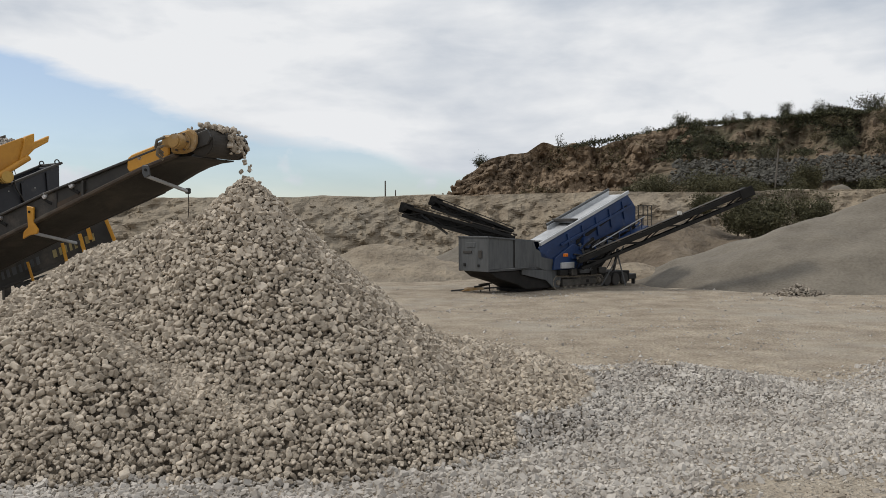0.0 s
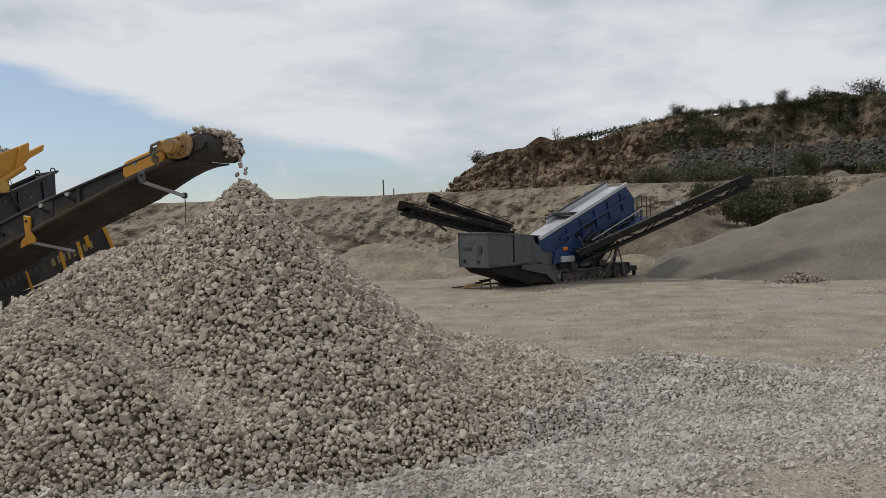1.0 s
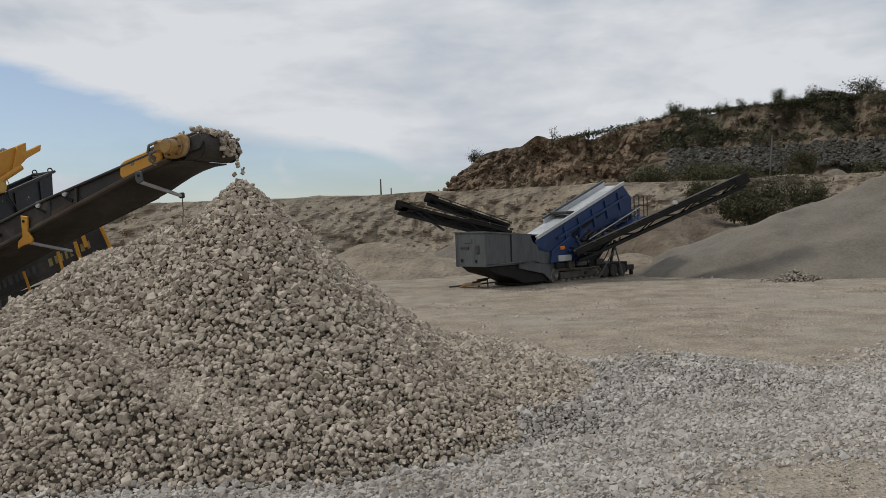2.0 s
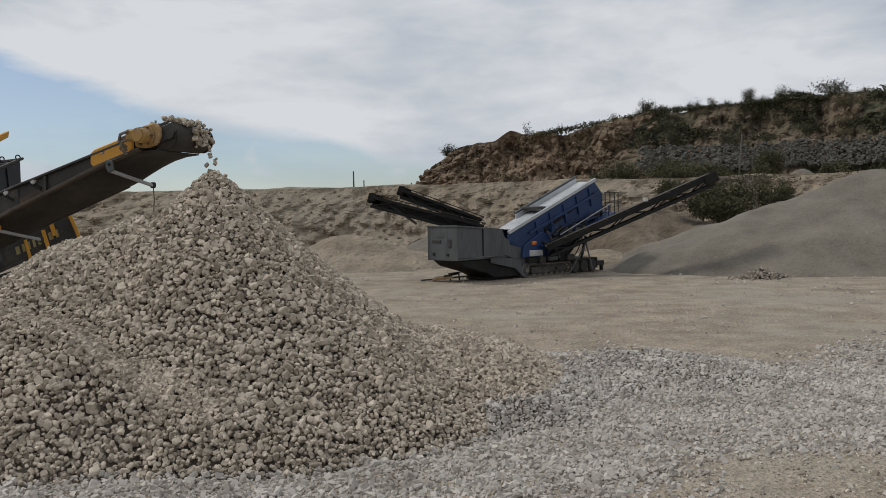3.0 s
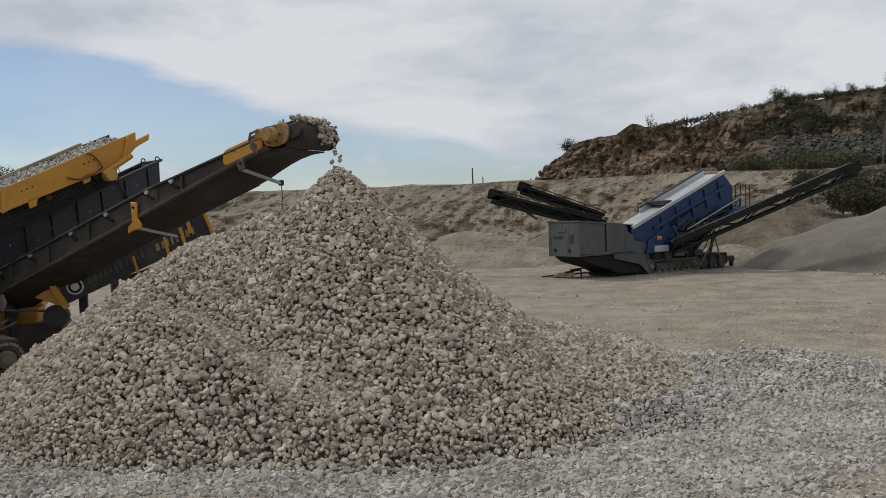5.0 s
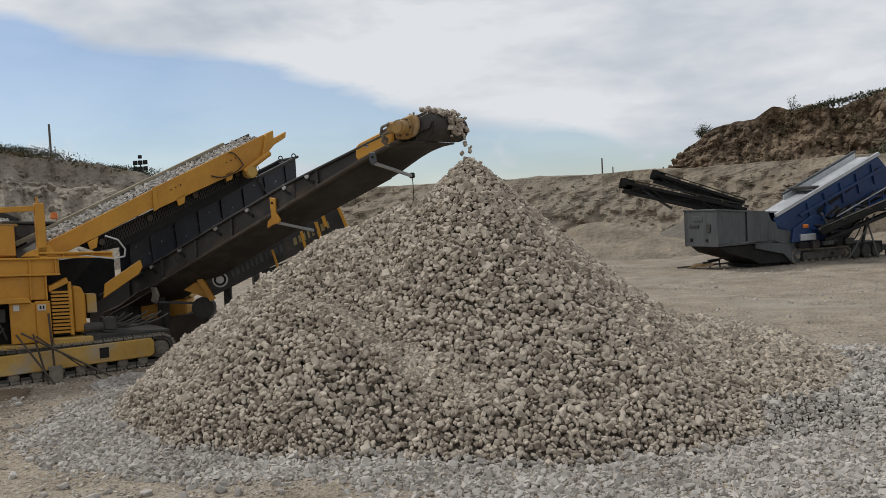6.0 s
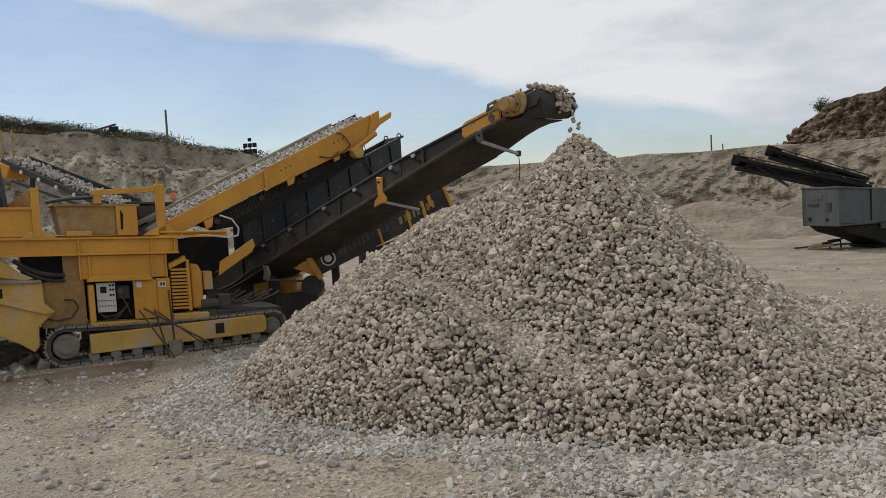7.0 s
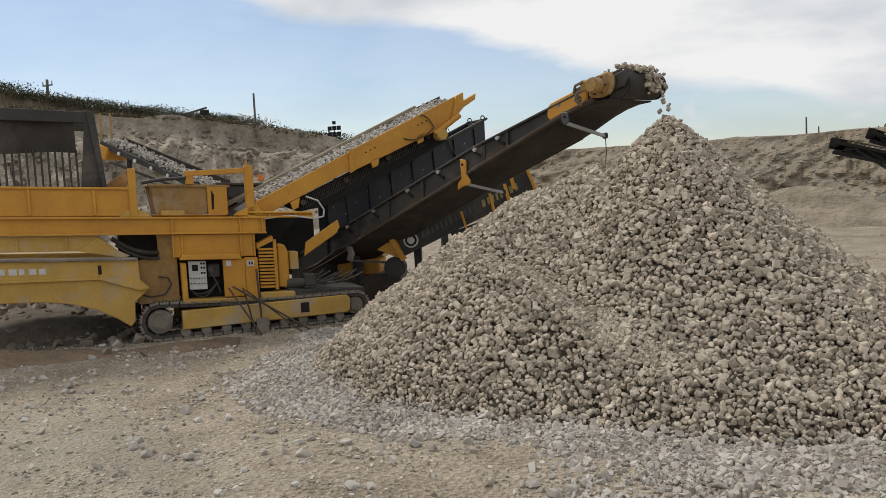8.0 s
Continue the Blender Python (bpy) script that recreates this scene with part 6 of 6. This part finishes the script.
# ---- shrubs ----
def shrub(name, x, y, z, w, h, seed, label, leaf, leaves=420, sparse=False, kind_cat="shrub"):
    r_ = random.Random(seed)
    base = Vector((x, y, z))
    root = thing(name, Matrix.Translation(base), label, kind_cat, "rim shrubs")
    bm = None
    tips = []
    n = 7 if not sparse else 5
    for k in range(n):
        a = 2 * math.pi * k / n + r_.uniform(-0.4, 0.4)
        lean = r_.uniform(0.15, 0.9)
        top = Vector((math.cos(a) * w * 0.5 * lean, math.sin(a) * w * 0.5 * lean, h * r_.uniform(0.55, 0.98) * (1.15 - 0.45 * lean)))
        mid = top * 0.5 + Vector((0, 0, h * 0.08))
        t_ = 0.018 * h + 0.008
        bm = tube((0, 0, -0.15), mid, t_, t_ * 0.6, seg=5, bm=bm)
        bm = tube(mid, top, t_ * 0.6, t_ * 0.25, seg=5, bm=bm)
        tips += [mid, top, (mid + top) / 2, mid * 0.6]
    part("stem", bm, M_bark, root)
    rr_ = np.random.default_rng(seed)
    leaves = int(leaves * 2.2)
    c = np.array([tips[i][:] for i in rr_.integers(0, len(tips), leaves)])
    c = c + rr_.normal(size=c.shape) * np.array([w, w, h]) * (0.11 if not sparse else 0.07)
    c[:, 2] = np.clip(c[:, 2], 0.02, None)
    s = rr_.uniform(0.018, 0.042, leaves)[:, None, None] * (0.5 + 0.5 * min(w, h))
    u_ = rr_.normal(size=(leaves, 1, 3))
    v_ = rr_.normal(size=(leaves, 1, 3))
    u_ /= np.linalg.norm(u_, axis=2, keepdims=True)
    v_ /= np.linalg.norm(v_, axis=2, keepdims=True)
    quad = c[:, None] + np.concatenate([-u_, v_ * 0.6, u_, -v_ * 0.6], 1) * s * 1.6
    me = from_arrays("foliage", quad.reshape(-1, 3), np.arange(leaves * 4).reshape(-1, 4), leaf)
    ob = new("foliage", me)
    ob.parent = root
    return root


def along(pts, f):
    p = np.array(pts, float)
    s = np.r_[0, np.cumsum(np.linalg.norm(np.diff(p[:, :2], axis=0), axis=1))]
    return [float(np.interp(f * s[-1], s, p[:, k])) for k in range(3)]


CL = [(3.2, 88.4, 8.2), (9.0, 88.0, 10.2), (12.9, 87.6, 10.4), (20.3, 86.3, 11.5), (25.0, 85.2, 12.4), (34.2, 81.8, 12.8), (45, 76, 12.8)]
rs = random.Random(21)
shrub("shrub", 4.0, 88.7, 8.5, 2.0, 1.5, 1, "round dark green shrub on the cliff edge", M_leaf, 700)
shrub("sapling", 12.4, 87.5, 10.2, 1.6, 2.0, 2, "thin bare-branched sapling on the cliff top", M_leaf, 130, True, "tree")
shrub("sapling", 15.4, 87.2, 10.2, 1.4, 1.6, 3, "thin bare-branched sapling on the cliff top", M_leafdry, 110, True, "tree")
shrub("sapling", 16.0, 87.1, 10.3, 0.9, 1.7, 4, "thin bare-branched sapling on the cliff top", M_leafdry, 100, True, "tree")
for k in range(30):
    f = 0.42 + 0.58 * k / 29 + rs.uniform(-0.01, 0.01)
    x, y, z = along(CL, min(f, 1))
    h = rs.uniform(0.4, 1.25)
    shrub("shrub", x, y - rs.uniform(-0.3, 0.7), z - 0.25, rs.uniform(0.9, 2.2), h, 40 + k, "green and brown shrub on the cliff top", rs.choice((M_leaf, M_leaf, M_leafdry)), 380)
for x, y, z, w, h in ((41.0, 79.0, 12.7, 3.4, 2.4), (36.9, 80.8, 12.6, 2.4, 1.6), (34.0, 82.0, 12.6, 2.0, 1.6), (47.0, 74.0, 12.6, 3.0, 3.0), (49.0, 72.5, 12.6, 3.2, 3.2), (24.5, 85.0, 12.2, 2.2, 1.5)):
    shrub("shrub", x, y, z, w, h, int(x * 7), "leafy young tree on the cliff top", M_leaf, 900, False, "tree")
# bushes at the foot of the cliff and on the dark face
for k, (x, y, z, w, h) in enumerate(((17.6, 49.2, 2.0, 2.6, 1.7), (19.0, 48.6, 1.7, 3.4, 2.4), (21.6, 48.0, 2.1, 2.2, 1.9), (16.0, 50.5, 3.2, 2.0, 1.2), (22.6, 60.5, 4.4, 2.6, 1.4), (26.2, 61.0, 4.5, 1.6, 1.2), (19.5, 61, 4.3, 5.0, 2.2), (16.0, 62, 4.4, 4.0, 1.6), (27.4, 53.4, 4.1, 1.2, 1.1), (30.0, 68, 5.0, 3.0, 2.2))):
    shrub("bush", x, y, z, w, h, 90 + k, "dense olive bush at the cliff foot", M_leafdull, 3600, False, "bush")
for k in range(34):
    x0, y0, z0 = along([(24.5, 84.4, 12.0), (34.2, 80.9, 12.5), (46, 74, 12.5)], rs.random())
    d = rs.random() ** 0.8
    zz = z0 - d * 8.0
    yy = y0 - 8.4 * d ** 0.8 - 0.6
    if 6.0 < zz < 8.4:
        continue
    shrub("bush", x0 - 0.2 * d, yy, zz, rs.uniform(1.4, 3.0), rs.uniform(0.7, 1.6), 200 + k, "low dark bush clinging to the shaded cliff", rs.choice((M_leaf, M_leaf, M_leafdry)), 420, False, "bush")


def scrub(name, line, count, seed, label, spread=1.5, hmin=0.4, hmax=1.3, mat=None):
    """Far hedge-like scrub: uncountable leaf clumps in one mesh."""
    rr_ = np.random.default_rng(seed)
    p = np.array(line, float)
    s = np.r_[0, np.cumsum(np.linalg.norm(np.diff(p[:, :2], axis=0), axis=1))]
    t_ = rr_.uniform(0, s[-1], count)
    c = np.stack([np.interp(t_, s, p[:, k]) for k in range(3)], 1)
    tall = hmin + (hmax - hmin) * np.clip(0.5 + 0.9 * fbm(t_ * 0.35, 1.7), 0, 1)
    c[:, :2] += rr_.normal(size=(count, 2)) * spread
    c[:, 2] += rr_.random(count) ** 0.8 * tall
    sz = rr_.uniform(0.06, 0.15, count)[:, None, None]
    u_ = rr_.normal(size=(count, 1, 3))
    v_ = rr_.normal(size=(count, 1, 3))
    u_ /= np.linalg.norm(u_, axis=2, keepdims=True)
    v_ /= np.linalg.norm(v_, axis=2, keepdims=True)
    quad = c[:, None] + np.concatenate([-u_, v_ * 0.7, u_, -v_ * 0.7], 1) * sz
    me = from_arrays(name, quad.reshape(-1, 3), np.arange(count * 4).reshape(-1, 4), mat or M_leaf)
    return tagged(new(name, me), label, "scrub", kind="stuff")


# wooded hill behind the left face
bench("hill_left", [(-130, 10, 19), (-101, 52, 17.6), (-90.6, 63.1, 16.0), (-87.2, 67.9, 14.8), (-83.2, 72.7, 13.4), (-78.7, 77.5, 12.7), (-73.8, 82.2, 11.7), (-66.8, 88, 9.4), (-55, 96, 6.5), (-40, 104, 4.0)], 22.0, M_cliffdark, "dark grassy hillside behind the quarry", foot=3.0, amp=0.8, back=80, step=1.5, rows=14)
scrub("hill_scrub", [(-101, 52, 17.4), (-90.6, 63.1, 15.8), (-83.2, 72.7, 13.2), (-78.7, 77.5, 12.5), (-73.8, 82.2, 11.5), (-66.8, 88, 9.2), (-58, 94, 7.2)], 48000, 5, "dark green scrub along the hill crest", 1.6, 0.2, 1.1)
scrub("cliff_scrub", CL[2:], 7000, 6, "low green scrub along the cliff top", 0.8, 0.1, 0.45)
scrub("rim_grass", [(-58, 41, 9.9), (-53.1, 47, 9.1), (-47.1, 53, 8.4), (-42, 57.6, 6.9)], 3000, 9, "dry grass along the left rim", 0.5, 0.05, 0.3, M_leafdry)

def face_scrub(name, face, count, seed, label, lo, hi, mat, i0=0.0, i1=1.0, patch=0.0, leaf=(0.07, 0.17)):
    """Leaf clumps growing on a dug face, between the heights lo and hi of it."""
    rr_ = np.random.default_rng(seed)
    g = FACES[face]
    ii = ((i0 + (i1 - i0) * rr_.random(count)) * (g.shape[0] - 1)).astype(int)
    jj = ((lo + (hi - lo) * rr_.random(count)) * (g.shape[1] - 1)).astype(int)
    c = g[ii, jj]
    dens = fbm(c[:, 0] * 0.35 + seed, c[:, 2] * 0.7, 2.5)
    c = c[dens > patch]
    n = len(c)
    tall = np.clip(0.25 + 0.8 * (dens[dens > patch] - patch), 0.15, 1.2)
    c = c + np.stack([rr_.normal(size=n) * 0.25, -0.35 * rr_.random(n), rr_.random(n) * tall], 1)
    sz = rr_.uniform(*leaf, n)[:, None, None]
    u_ = rr_.normal(size=(n, 1, 3))
    v_ = rr_.normal(size=(n, 1, 3))
    u_ /= np.linalg.norm(u_, axis=2, keepdims=True)
    v_ /= np.linalg.norm(v_, axis=2, keepdims=True)
    quad = c[:, None] + np.concatenate([-u_, v_ * 0.6, u_, -v_ * 0.6], 1) * sz
    me = from_arrays(name, quad.reshape(-1, 3), np.arange(n * 4).reshape(-1, 4), mat)
    return tagged(new(name, me), label, "scrub", kind="stuff")


face_scrub("cliff_scrub", "cliff_dark", 60000, 31, "dark green scrub growing over the shaded cliff", 0.55, 1.0, M_leaf, 0.0, 0.7, 0.0)
face_scrub("cliff_scrub", "cliff_dark", 26000, 32, "dark green scrub below the grey rock band", 0.0, 0.22, M_leafdull, 0.0, 0.7, -0.1)
face_scrub("cliff_scrub", "cliff_brown", 9000, 33, "sparse dry tufts on the brown cliff", 0.1, 1.0, M_leafdry, 0.3, 1.0, 0.25)
face_scrub("bench_scrub", "bench_back", 16000, 34, "dusty olive weeds on the quarry bench", 0.35, 1.0, M_leafdull, 0.56, 0.80, 0.1, (0.04, 0.10))

# grey rock band across the dark cliff, of separate rough blocks
bl_pts = rng.uniform(0, 1, (3200, 2))
bx = np.array([along([(24.2, 84.4, 0), (34.2, 80.8, 0), (46, 74, 0), (58, 63, 0)], f) for f in bl_pts[:, 0]])
zb = 6.1 + 2.4 * bl_pts[:, 1] + 0.25 * fbm(bl_pts[:, 0] * 20, 0.3)
dep = 9.5 * (1 - (zb - 4.2) / 9.3) ** 1.25 + 0.55
tx = np.stack([bx[:, 0] - 0.40 * dep, bx[:, 1] - 0.92 * dep, zb], 1)
scatter("rock_band", tx, rng.uniform(0.08, 0.24, 3200), SMALL, M_rockgrey, "band of grey bedded rock across the shaded cliff", "rock", rng, 0.3)

# ---- single stones of the pile, nearest the camera ----
meshes = []
for v_, f_ in SHAPES:
    meshes.append(from_arrays("stone", v_, f_, M_stone_part))
rot_ = random.Random(3)
for i in np.where(single)[0]:
    ob = new("stone", meshes[rot_.randrange(len(meshes))])
    ob.parent = pile
    k = float(STONE_SIZE[i])
    ob.matrix_local = Matrix.LocRotScale(Vector(STONE_POS[i].tolist()), (Matrix(STONE_LEAN[i].tolist()) @ Euler((rot_.gauss(0, 0.5), rot_.gauss(0, 0.5), rot_.uniform(0, 6.3))).to_matrix()).to_quaternion(), (k, k, k))
